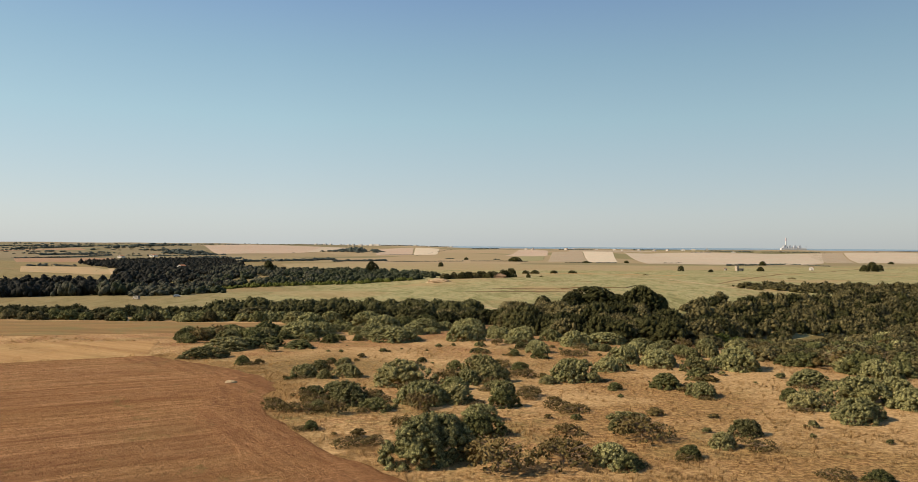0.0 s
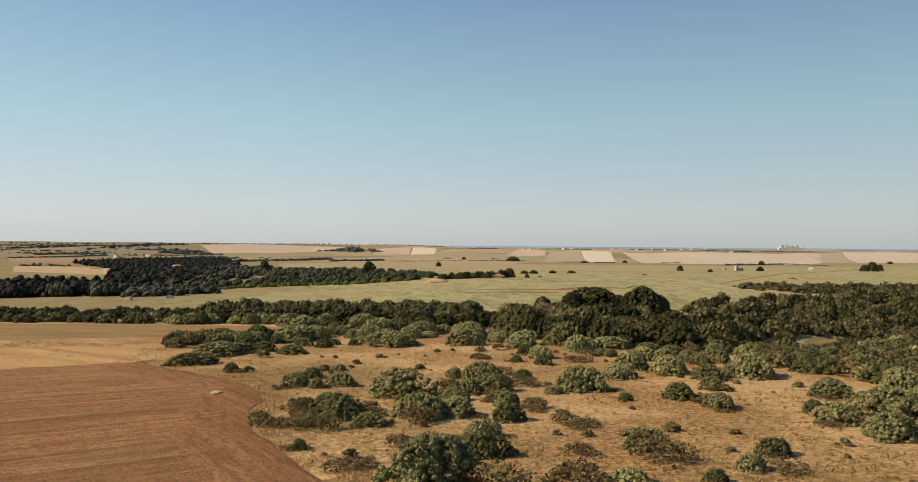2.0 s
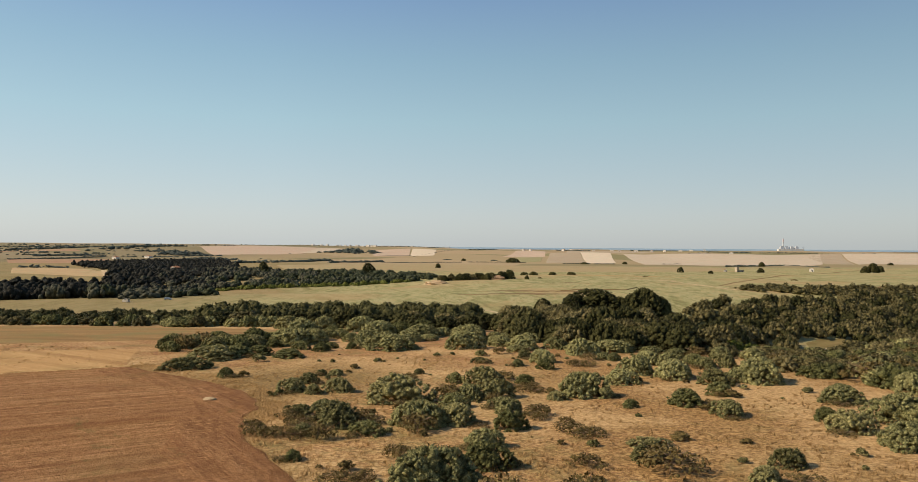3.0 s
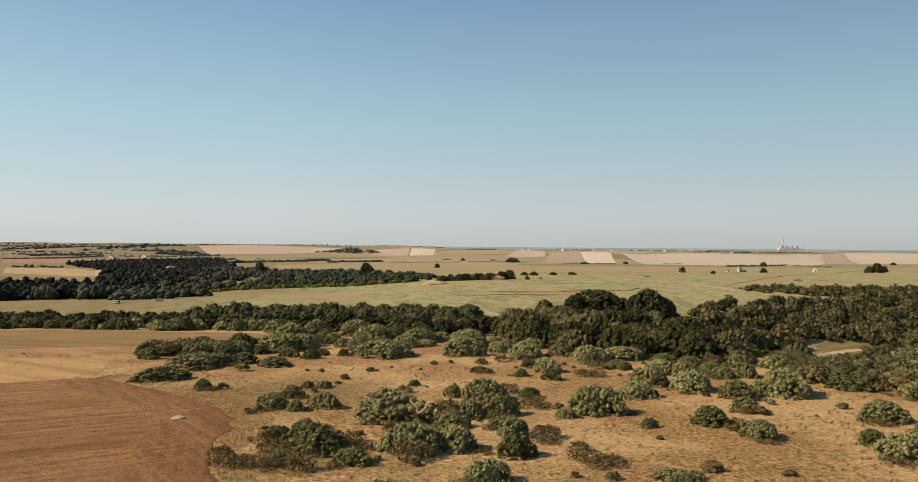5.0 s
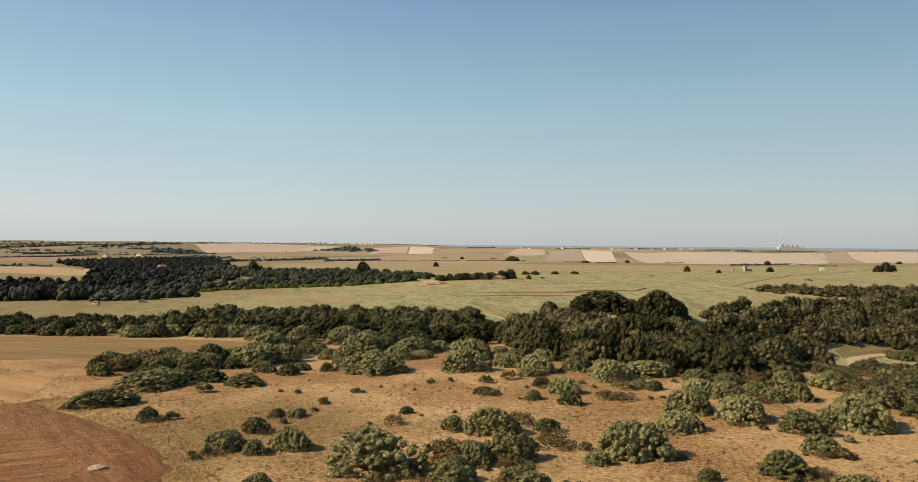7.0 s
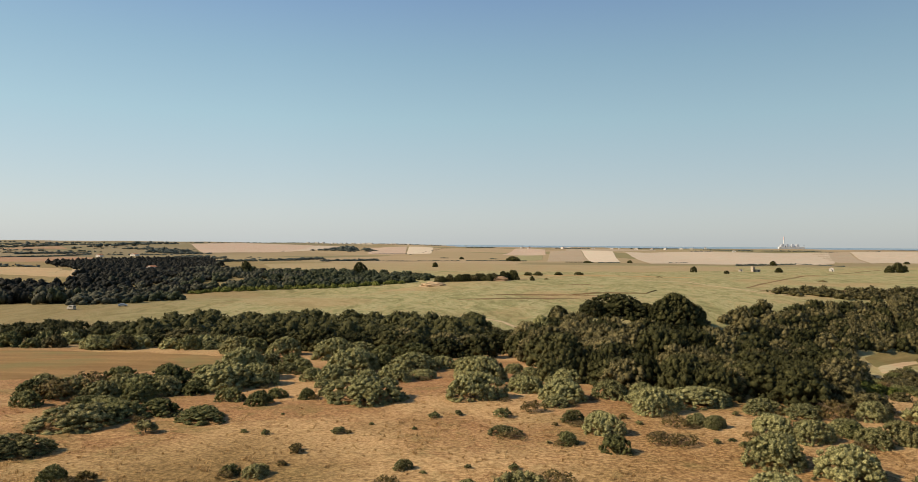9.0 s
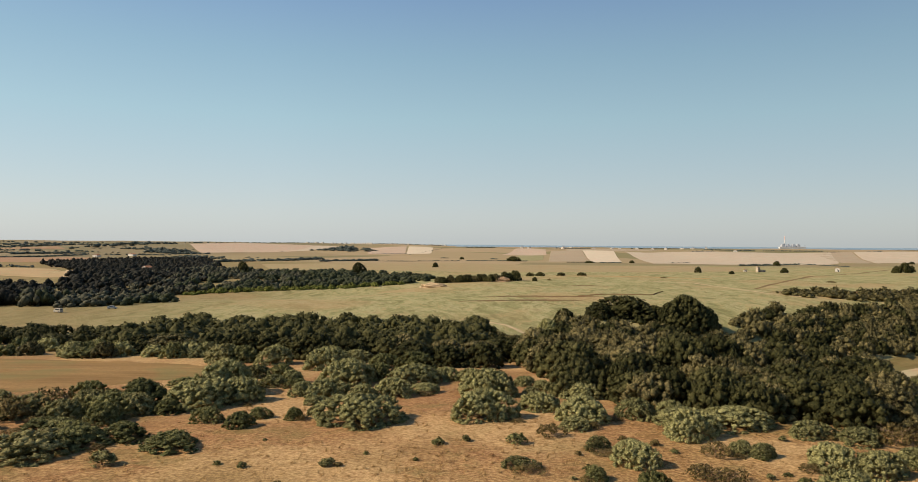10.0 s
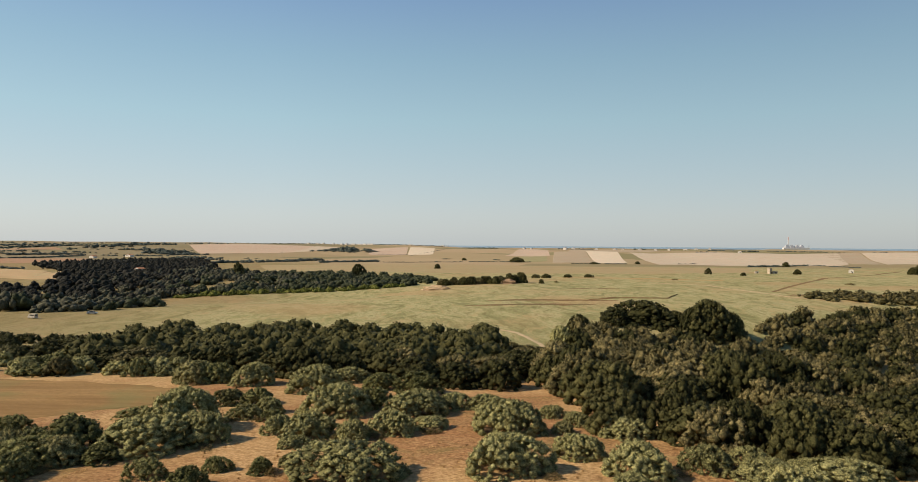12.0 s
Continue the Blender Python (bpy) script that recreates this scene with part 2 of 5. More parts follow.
TRACK = mown_material("dusty_track", (0.38, 0.27, 0.16), (0.5, 0.37, 0.23), (0.6, 0.46, 0.3), 20)
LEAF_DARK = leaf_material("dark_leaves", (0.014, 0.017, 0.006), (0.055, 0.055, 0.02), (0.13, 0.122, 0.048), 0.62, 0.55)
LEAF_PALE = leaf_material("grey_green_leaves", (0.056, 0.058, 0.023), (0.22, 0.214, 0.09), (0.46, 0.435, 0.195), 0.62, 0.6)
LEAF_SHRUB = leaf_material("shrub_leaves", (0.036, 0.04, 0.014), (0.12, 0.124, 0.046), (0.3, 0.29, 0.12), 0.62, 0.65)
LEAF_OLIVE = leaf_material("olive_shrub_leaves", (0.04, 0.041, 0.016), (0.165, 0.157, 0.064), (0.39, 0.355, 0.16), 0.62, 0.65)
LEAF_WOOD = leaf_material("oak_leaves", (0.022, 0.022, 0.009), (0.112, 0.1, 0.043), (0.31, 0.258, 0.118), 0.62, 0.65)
LEAF_DRY = leaf_material("dry_brush_leaves", (0.06, 0.046, 0.017), (0.15, 0.115, 0.042), (0.27, 0.2, 0.085))
# shaded, middle and sunlit tones of one far wood, put into leaf colour
LEAF_FAR_SHADED = leaf_material("far_shaded_leaves", (0.012, 0.013, 0.011), (0.034, 0.034, 0.026), (0.08, 0.076, 0.056), 0.62, 0.4)
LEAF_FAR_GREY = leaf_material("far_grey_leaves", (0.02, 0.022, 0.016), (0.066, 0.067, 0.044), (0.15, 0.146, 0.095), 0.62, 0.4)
LEAF_FAR_LIT = leaf_material("far_sunlit_leaves", (0.024, 0.03, 0.016), (0.065, 0.074, 0.038), (0.15, 0.155, 0.085), 0.62, 0.4)
LEAF_GREEN = leaf_material("bright_leaves", (0.045, 0.06, 0.014), (0.115, 0.13, 0.03), (0.22, 0.225, 0.055))
# paler and bluer than near leaves: distance haze put into the colour
LEAF_HAZED = leaf_material("haze_tinted_leaves", (0.055, 0.07, 0.062), (0.082, 0.098, 0.085), (0.115, 0.128, 0.108), 0.62, 0.3)
BROWN_BANK = mown_material("brown_dry_bank", (0.12, 0.075, 0.035), (0.2, 0.125, 0.058), (0.3, 0.19, 0.09), 10)
BARK = bark_material("bark", (0.07, 0.05, 0.035), (0.17, 0.13, 0.095))
HEADLAND = plough_material("trodden_headland", -54, (0.84, 0.78, 0.74))
TWIG = bark_material("dry_twigs", (0.17, 0.115, 0.075), (0.33, 0.24, 0.16))
GRASS = leaf_material("dry_grass_blades", (0.38, 0.235, 0.1), (0.52, 0.34, 0.152), (0.7, 0.5, 0.245), 0.8, 0.5)
def smooth(a, b, v):
    k = min(1.0, max(0.0, (v - a) / (b - a)))
    return k * k * (3 - 2 * k)


LEVELS = [(-300, 7), (0, 6.2), (40, 5.2), (84, 3.6), (105, 2.6), (136, 1.2), (165, 0.5), (190, -0.7), (220, -2.2), (260, -5), (337, -9.6), (395, -8.4),
          (450, -7.4), (600, -7), (900, -8), (1300, -11), (2200, -9), (3500, -3), (4400, 1), (5200, 2)]


# far swells and hills: x, y, half length, half depth, height
HILLS = [(780, 1830, 300, 260, 13.5), (600, 1780, 90, 220, 1.6), (930, 1800, 80, 200, 1.2), (345, 1900, 125, 260, 11.5), (228, 2400, 110, 260, 12.0), (70, 2420, 90, 260, 11.0),
         (-130, 2500, 130, 300, 11.0), (-790, 2750, 330, 420, 16.0), (-345, 2120, 120, 160, 8.0), (1120, 1720, 180, 240, 13.0), (-1000, 2300, 260, 260, 13.0), (-1500, 2600, 400, 300, 9.0), (-2300, 4300, 1500, 600, 10.0)]


def ground_z(x, y):
    """The height of the land: a plateau that falls to a valley, a ravine, and rolling fields beyond."""
    for (a, za), (b, zb) in zip(LEVELS, LEVELS[1:]):
        if y < b:
            k = max(0.0, (y - a) / (b - a))
            z = za + (zb - za) * k
            break
    else:
        z = zb
    # the wooded ravine
    dx, dy = x - 30, y - 290
    along, off = dx * 0.91 + dy * 0.415, -dx * 0.415 + dy * 0.91
    wide = 84 + 0.5 * min(200.0, max(0.0, along)) if off < 0 else 50
    z -= 19 * smooth(-20, 66, along) * (1 - smooth(500, 900, along)) * math.exp(-(off / wide) ** 2)
    z -= 2.6 * math.exp(-((y - 202) / 27) ** 2 - ((x - 0.5 * y) / 17) ** 2)
    # a scrubby spur beside it
    z += 11.5 * math.exp(-((y - 258) / 62) ** 2) * smooth(2, 30, x - 0.545 * y) * (1 - smooth(300, 420, x))
    # the dip in which the farther wood stands
    z -= (7 + 6 * (1 - smooth(-260, -160, x))) * math.exp(-((y - 545 - 0.2 * (x + 200)) / 85) ** 2) * (1 - smooth(-120, 40, x))
    # gentle swells
    far = smooth(600, 1600, math.hypot(x, y))
    z += 0.25 * math.sin(x * 0.05 + 1) * math.sin(y * 0.045)
    z += far * (2.2 * math.sin(x * 0.0052 + 0.6) * math.sin(y * 0.0041 + 0.4) + 1.4 * math.sin(x * 0.011 + y * 0.004))
    if y > 1100:
        for hx, hy, a, b, h in HILLS:
            z += h * math.exp(-((x - hx) / a) ** 2 * (0.6 + 0.4 * ((x - hx) / a) ** 2) - ((y - hy) / b) ** 2)
    # the coast lies lower than the hills inland
    z -= 8 * smooth(3000, 4200, y) * smooth(-600, 400, x)
    return z


# ---------------- mesh helpers ----------------
def mesh_from(name, verts, faces, mat, shade=False):
    me = bpy.data.meshes.new(name)
    me.from_pydata([tuple(v) for v in verts], [], [tuple(f) for f in faces])
    me.materials.append(mat)
    if shade:
        me.polygons.foreach_set("use_smooth", [True] * len(me.polygons))
    me.update()
    return me


def tri_mesh(name, verts, mats, normals=None):
    """A mesh of loose triangles from an array (n, 3, 3), with a normal for each corner if given."""
    me = bpy.data.meshes.new(name)
    n = len(verts)
    me.vertices.add(n * 3)
    me.vertices.foreach_set("co", np.asarray(verts, np.float32).ravel())
    me.loops.add(n * 3)
    me.loops.foreach_set("vertex_index", np.arange(n * 3, dtype=np.int32))
    me.polygons.add(n)
    me.polygons.foreach_set("loop_start", np.arange(0, n * 3, 3, dtype=np.int32))
    me.materials.append(mats)
    me.update(calc_edges=True)
    if normals is not None:
        me.polygons.foreach_set("use_smooth", np.ones(n, bool))
        me.normals_split_custom_set(np.asarray(normals, np.float32).reshape(-1, 3))
    return me


def foliage_mesh(leaves, mat):
    return tri_mesh("crown", leaves[0], mat, leaves[1])


def part(name, me, parent, label=""):
    ob = new(name, me)
    ob.parent = parent
    return tagged(ob, label) if label else ob


def boxes(bm, *items):
    """Adds boxes given as centre and size."""
    for c, size in items:
        m = Matrix.Translation(c) @ Matrix.Diagonal((*size, 1))
        bmesh.ops.create_cube(bm, size=1, matrix=m)
    return bm


def to_mesh(name, bm, mat, bevel=0.0):
    if bevel:
        bmesh.ops.bevel(bm, geom=list(bm.edges), offset=bevel, segments=2, affect="EDGES", profile=0.6)
    me = bpy.data.meshes.new(name)
    bm.to_mesh(me)
    bm.free()
    me.materials.append(mat)
    return me


# ---------------- the land ----------------
def spaced(near, step, grow, far):
    out, v, d = [], 0.0, step
    while v < far:
        out.append(v)
        if v > near:
            d *= grow
        v += d
    return out + [far]


def land():
    px = spaced(130, 2.0, 1.06, 5200)
    xs = [-v for v in reversed(px[1:])] + px
    ahead = spaced(420, 2.4, 1.045, 5150)
    ys = [-v for v in reversed(spaced(20, 4, 1.25, 5000)[1:])] + ahead
    verts = [(x, y, ground_z(x, y)) for y in ys for x in xs]
    w = len(xs)
    faces = [(j * w + i, j * w + i + 1, (j + 1) * w + i + 1, (j + 1) * w + i) for j in range(len(ys) - 1) for i in range(w - 1)]
    tagged(new("ground", mesh_from("ground", verts, faces, LAND, True)), "rolling dry grassland with straw and olive fields", "ground", kind="structure")


land()


def drape(name, label, mat, edge_a, edge_b, rows, cols, lift=0.06, relief=None, ragged=0.0):
    """A sheet over the land between two edges, each a list of plan points."""
    def along(edge, k):
        n = k * (len(edge) - 1)
        i = min(int(n), len(edge) - 2)
        f = n - i
        return [edge[i][c] * (1 - f) + edge[i + 1][c] * f for c in (0, 1)]
    verts, faces = [], []
    for j in range(rows + 1):
        a, b = along(edge_a, j / rows), along(edge_b, j / rows)
        if ragged:
            f = 0.3 / ragged
            a, b = [[p[c] + ragged * (noise.noise((p[0] * f, p[1] * f, 7 + c)) + 0.4 * noise.noise((p[0] * f * 3, p[1] * f * 3, 4 + c))) for c in (0, 1)] for p in (a, b)]
        for i in range(cols + 1):
            k = i / cols
            x, y = a[0] * (1 - k) + b[0] * k, a[1] * (1 - k) + b[1] * k
            rim = i in (0, cols) or j in (0, rows)
            verts.append((x, y, ground_z(x, y) + ((0.4 * lift if lift > 0.4 else -0.04 - 0.3 * lift) if rim else lift + (relief(x, y, j, i) if relief else 0))))
    w = cols + 1
    faces = [(j * w + i, j * w + i + 1, (j + 1) * w + i + 1, (j + 1) * w + i) for j in range(rows) for i in range(cols)]
    return tagged(new(name, mesh_from(name, verts, faces, mat, True)), label, "field", kind="structure")


# the ploughed field: its curved border, and furrows parallel to its far edge
FURROW = Vector((-0.85, -0.53))
BORDER = [(46, 0), (28, 20), (11, 40), (-7, 61), (-12.4, 67), (-19, 78), (-24.5, 88.5), (-25.5, 95), (-26, 102), (-29, 110), (-36, 119), (-48, 129.5), (-61, 140.5)]


def rounded_edge(points, times=2):
    for _ in range(times):
        out = [points[0]]
        for a, b in zip(points, points[1:]):
            out += [(a[0] * 0.75 + b[0] * 0.25, a[1] * 0.75 + b[1] * 0.25), (a[0] * 0.25 + b[0] * 0.75, a[1] * 0.25 + b[1] * 0.75)]
        points = out + [points[-1]]
    return points


BORDER = [(x + 0.7 * noise.noise((x * 0.25, y * 0.25, 5)), y + 0.7 * noise.noise((x * 0.25, y * 0.25, 8))) for x, y in rounded_edge(BORDER, 3)]
ROWH = [random.uniform(0.03, 0.11) for _ in range(1000)]


def furrows(x, y, j, i):
    edge = 0.0 if i == 0 else 1.0
    return edge * (ROWH[j] * (1 if j % 2 else -0.4) + 0.05 * noise.noise((x * 1.1, y * 1.1, 0)))


def offset(edge, far):
    out = []
    for i, (x, y) in enumerate(edge):
        a, c = edge[max(0, i - 2)], edge[min(len(edge) - 1, i + 2)]
        t = Vector((c[0] - a[0], c[1] - a[1])).normalized()
        out.append((x - t.y * far, y + t.x * far))
    return out


drape("headland", "trodden headland with curved wheel lines", HEADLAND, BORDER[8:-1], [(x + 1.6 * noise.noise((x * 0.3, y * 0.3, 2)), y + 1.6 * noise.noise((x * 0.3, y * 0.3, 6))) for x, y in offset(BORDER, 8.5)][8:-1], 240, 18, 0.14, lambda x, y, j, i: 0.05 * noise.noise((x * 1.7, y * 1.7, 3)) + 0.03 * math.sin(i * 1.9) if 0 < i < 18 else -0.06)
drape("ploughed_field", "ploughed red-brown field with fine furrows", PLOUGH, BORDER, [(x + FURROW.x * 190, y + FURROW.y * 190) for x, y in BORDER], 420, 90, 0.08, furrows)


def in_plough(x, y, margin=0.0):
    c = x * 0.53 - y * 0.85
    for (ax, ay), (bx, by) in zip(BORDER, BORDER[1:]):
        ca, cb = ax * 0.53 - ay * 0.85, bx * 0.53 - by * 0.85
        if (ca - c) * (cb - c) <= 0 and ca != cb:
            f = (c - ca) / (cb - ca)
            ex, ey = ax + (bx - ax) * f, ay + (by - ay) * f
            return x * 0.85 + y * 0.53 < ex * 0.85 + ey * 0.53 - margin
    return False


# the mown field before the hedge, and the pale band between it and the ploughed one
drape("mown_field", "mown olive-straw field before a hedge", MOWN, [(-330, 105), (-230, 150), (-110, 172), (-76, 190), (-55, 206), (-44, 214)], [(-330, 190), (-230, 236), (-150, 240), (-112, 244), (-70, 232), (-46, 222)], 160, 60, 0.1, None, 1.6)
drape("straw_band", "pale band of dry straw along the ploughed field", STRAW_BAND, [(-230, 40), (-130, 101), (-84, 129), (-62, 142)], [(-230, 70), (-140, 130), (-98, 160), (-70, 168)], 160, 30, 0.09, None, 1.6)


# ---------------- foliage ----------------
def lobed(seed, lobes, leaves, size, core=0.9, fine=0):
    """Leaf triangles over a heap of rounded lobes (x, y, z, r), with a dense heart to each."""
    rng = np.random.default_rng(seed)
    L = np.array(lobes)
    share = L[:, 3] ** 2
    pick = rng.choice(len(L), int(leaves * 2.2), p=share / share.sum())
    d = rng.normal(size=(len(pick), 3))
    d /= np.linalg.norm(d, axis=1)[:, None]
    d[:, 2] = np.where(d[:, 2] < -0.35, -d[:, 2], d[:, 2])
    p = L[pick, :3] + d * (L[pick, 3] * rng.uniform(0.86, 1.1, len(pick)))[:, None]
    free = np.ones(len(p), bool)
    for c in L:
        free &= ~(((p - c[:3]) ** 2).sum(1) < (0.8 * c[3]) ** 2)
    p, d = p[free][:leaves], d[free][:leaves]
    face = d + 0.42 * rng.normal(size=d.shape)
    face /= np.linalg.norm(face, axis=1)[:, None]
    a = np.cross(face, rng.normal(size=d.shape))
    a /= np.linalg.norm(a, axis=1)[:, None]
    b = np.cross(face, a)
    s = size * rng.uniform(0.6, 1.35, len(p))[:, None]
    out = rng.uniform(0.1, 1.0, len(p))[:, None]
    leaf = np.stack([p - a * s * 0.5 - b * s * 0.3, p + a * s * 0.5 - b * s * 0.3, p + b * s * 0.8 * (1 - 0.5 * out) + d * s * out * 0.9], 1)
    turn = 0.7 * d + 0.45 * face
    turn /= np.linalg.norm(turn, axis=1)[:, None]
    # the hearts
    bm = bmesh.new()
    if fine:
        bmesh.ops.create_icosphere(bm, subdivisions=fine, radius=1)
    else:
        bmesh.ops.create_cone(bm, cap_ends=False, segments=4, radius1=1, radius2=0, depth=1, matrix=Matrix.Translation((0, 0, 0.5)))
        bmesh.ops.create_cone(bm, cap_ends=False, segments=4, radius1=0, radius2=1, depth=1, matrix=Matrix.Translation((0, 0, -0.5)))
        for v in bm.verts:
            v.co *= 1.15
    bmesh.ops.triangulate(bm, faces=list(bm.faces))
    ball = np.array([[v.co[:] for v in f.verts] for f in bm.faces])
    bm.free()
    round_out = ball / np.linalg.norm(ball, axis=2)[..., None]
    hearts = [ball * c[3] * core * rng.uniform(0.92, 1.05, (1, 1, 3)) + c[:3] for c in L]
    return np.concatenate([leaf, *hearts]), np.concatenate([np.repeat(turn[:, None, :], 3, 1)] + [round_out] * len(hearts))


def dome_lobes(seed, n, r, tall=0.5, low=0.0, spread=1.0, apart=0.55):
    """Lobes over a dome of unit width 1 and the given height, uneven in outline."""
    rng = np.random.default_rng(seed)
    out = []
    ph = rng.uniform(0, 6.3, 4)
    tries = 0
    while len(out) < n and tries < 40 * n:
        tries += 1
        d = rng.normal(size=3)
        d /= np.linalg.norm(d)
        if d[2] < -0.1:
            continue
        az = math.atan2(d[1], d[0])
        k = 1 + 0.17 * math.sin(2 * az + ph[0]) + 0.13 * math.sin(3 * az + ph[1]) + 0.1 * math.sin(5 * az + ph[2] + 4 * d[2]) + 0.07 * math.sin(7 * az + ph[3] - 6 * d[2])
        rr = r * rng.uniform(0.5, 1.55)
        reach = (0.5 - rr * 0.8) * k * spread
        c = np.array([d[0] * reach, d[1] * reach, low + max(rr * 0.6, d[2] * (tall - low - rr) * (1 + 0.8 * (k - 1) * (1 - d[2])))])
        if all(np.linalg.norm(c - o[:3]) > apart * (rr + o[3]) for o in map(np.array, out)) or rng.random() < 0.06:
            out.append((*c, rr))
    out += [(0, 0, low + (tall - low) * 0.42, min(0.3, (tall - low) * 0.42)), (0.16, 0.08, low + (tall - low) * 0.36, (tall - low) * 0.34), (-0.17, -0.05, low + (tall - low) * 0.36, (tall - low) * 0.34)]
    return out


def stick(bm, a, b, ra, rb, sides=5):
    a, b = Vector(a), Vector(b)
    q = (b - a).to_track_quat("Z", "Y")
    ring = []
    for c, r in ((a, ra), (b, rb)):
        ring.append([bm.verts.new(c + q @ Vector((r * math.cos(6.2832 * i / sides), r * math.sin(6.2832 * i / sides), 0))) for i in range(sides)])
    for i in range(sides):
        bm.faces.new((ring[0][i], ring[0][(i + 1) % sides], ring[1][(i + 1) % sides], ring[1][i]))


def trunk_mesh(name, rng, height, r, reach, mat, n=5):
    bm = bmesh.new()
    top = Vector((rng.uniform(-0.05, 0.05), rng.uniform(-0.05, 0.05), height))
    stick(bm, (0, 0, -0.06), top * 0.5, r * 1.25, r * 0.85, 7)
    stick(bm, top * 0.5, top, r * 0.85, r * 0.5, 6)
    for i in range(n):
        az = 6.2832 * (i + rng.random()) / n
        start = top * rng.uniform(0.45, 1.0)
        stick(bm, start, start + Vector((math.cos(az) * reach, math.sin(az) * reach, height * rng.uniform(0.25, 0.7))), r * 0.45, r * 0.12, 4)
    return to_mesh(name, bm, mat)


STORE = collections.defaultdict(list)


def plant(kind, root, label, category, group, crown, stem, stem_name="trunk"):
    ob = new(root)
    tagged(ob, label, category, group)
    part(stem_name, stem, ob)
    part("crown", crown, ob)
    STORE[kind].append(ob)
    ob.location = (0, -40, -300)


rng0 = random.Random(5)
for k in range(4):
    for kind, mat, text in (("scrub_dark", LEAF_SHRUB, "dark green scrub bush on the slope"), ("scrub_pale", LEAF_PALE, "grey-green scrub bush on the slope"), ("scrub_wood", LEAF_WOOD, "olive-brown scrub bush on the slope"), ("scrub_green", LEAF_GREEN, "fresh green scrub bush on the slope")):
        lob = dome_lobes(210 + k, 32, 0.105, 0.58)
        plant(kind, "scrub_bush", text, "bush", "scrub bushes on the slopes",
              foliage_mesh(lobed(220 + k, lob, 620, 0.052), mat), trunk_mesh("stem", rng0, 0.22, 0.03, 0.2, BARK), "stem")
# unit-sized patterns, scaled to each place
for k in range(5):
    lob = dome_lobes(10 + k, 210, 0.05, 0.52, apart=0.48)
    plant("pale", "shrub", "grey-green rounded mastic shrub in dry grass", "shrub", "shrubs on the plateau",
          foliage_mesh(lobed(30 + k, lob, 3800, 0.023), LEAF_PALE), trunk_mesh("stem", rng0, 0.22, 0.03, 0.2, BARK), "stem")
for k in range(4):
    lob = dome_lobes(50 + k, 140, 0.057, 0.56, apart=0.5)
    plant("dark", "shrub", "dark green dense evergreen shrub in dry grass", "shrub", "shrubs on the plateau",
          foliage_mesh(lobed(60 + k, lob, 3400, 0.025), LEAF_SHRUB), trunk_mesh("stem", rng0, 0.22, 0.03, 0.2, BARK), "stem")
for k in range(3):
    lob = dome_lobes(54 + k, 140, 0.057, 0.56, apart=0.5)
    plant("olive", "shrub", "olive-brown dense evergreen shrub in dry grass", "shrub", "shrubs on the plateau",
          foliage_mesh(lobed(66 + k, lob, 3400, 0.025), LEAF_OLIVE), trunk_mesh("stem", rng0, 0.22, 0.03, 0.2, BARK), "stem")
for k in range(3):
    lob = dome_lobes(80 + k, 26, 0.1, 0.5, 0.08, 1.1)
    plant("brush", "dry_shrub", "brown half-dry brush shrub with bare twigs", "shrub", "dry brush on the plateau",
          foliage_mesh(lobed(90 + k, lob, 750, 0.05, 0.4), LEAF_DRY), trunk_mesh("brushwood", rng0, 0.3, 0.012, 0.42, TWIG, 34), "brushwood")
for k in range(3):
    lob = dome_lobes(120 + k, 12, 0.13, 0.7, 0.1, 1.0)
    plant("small", "small_shrub", "small open green shrub in dry grass", "shrub", "small shrubs on the plateau",
          foliage_mesh(lobed(130 + k, lob, 420, 0.12, 0.5), (LEAF_SHRUB, LEAF_OLIVE, LEAF_DRY)[k]), trunk_mesh("stem", rng0, 0.3, 0.025, 0.35, BARK, 7), "stem")
for k in range(5):
    lob = dome_lobes(150 + k, 96, 0.07, 0.64, 0.02)
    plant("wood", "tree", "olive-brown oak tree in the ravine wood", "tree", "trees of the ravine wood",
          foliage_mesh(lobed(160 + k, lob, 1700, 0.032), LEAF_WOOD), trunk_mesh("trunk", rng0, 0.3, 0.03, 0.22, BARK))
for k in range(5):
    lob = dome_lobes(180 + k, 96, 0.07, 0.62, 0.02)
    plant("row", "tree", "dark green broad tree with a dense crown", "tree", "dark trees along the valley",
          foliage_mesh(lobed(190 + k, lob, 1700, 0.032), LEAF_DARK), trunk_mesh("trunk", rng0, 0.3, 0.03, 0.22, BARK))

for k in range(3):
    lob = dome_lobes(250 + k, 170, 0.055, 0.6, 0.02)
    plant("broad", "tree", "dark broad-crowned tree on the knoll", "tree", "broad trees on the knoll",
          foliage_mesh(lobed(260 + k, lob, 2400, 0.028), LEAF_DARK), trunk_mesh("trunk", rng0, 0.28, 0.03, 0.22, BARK))


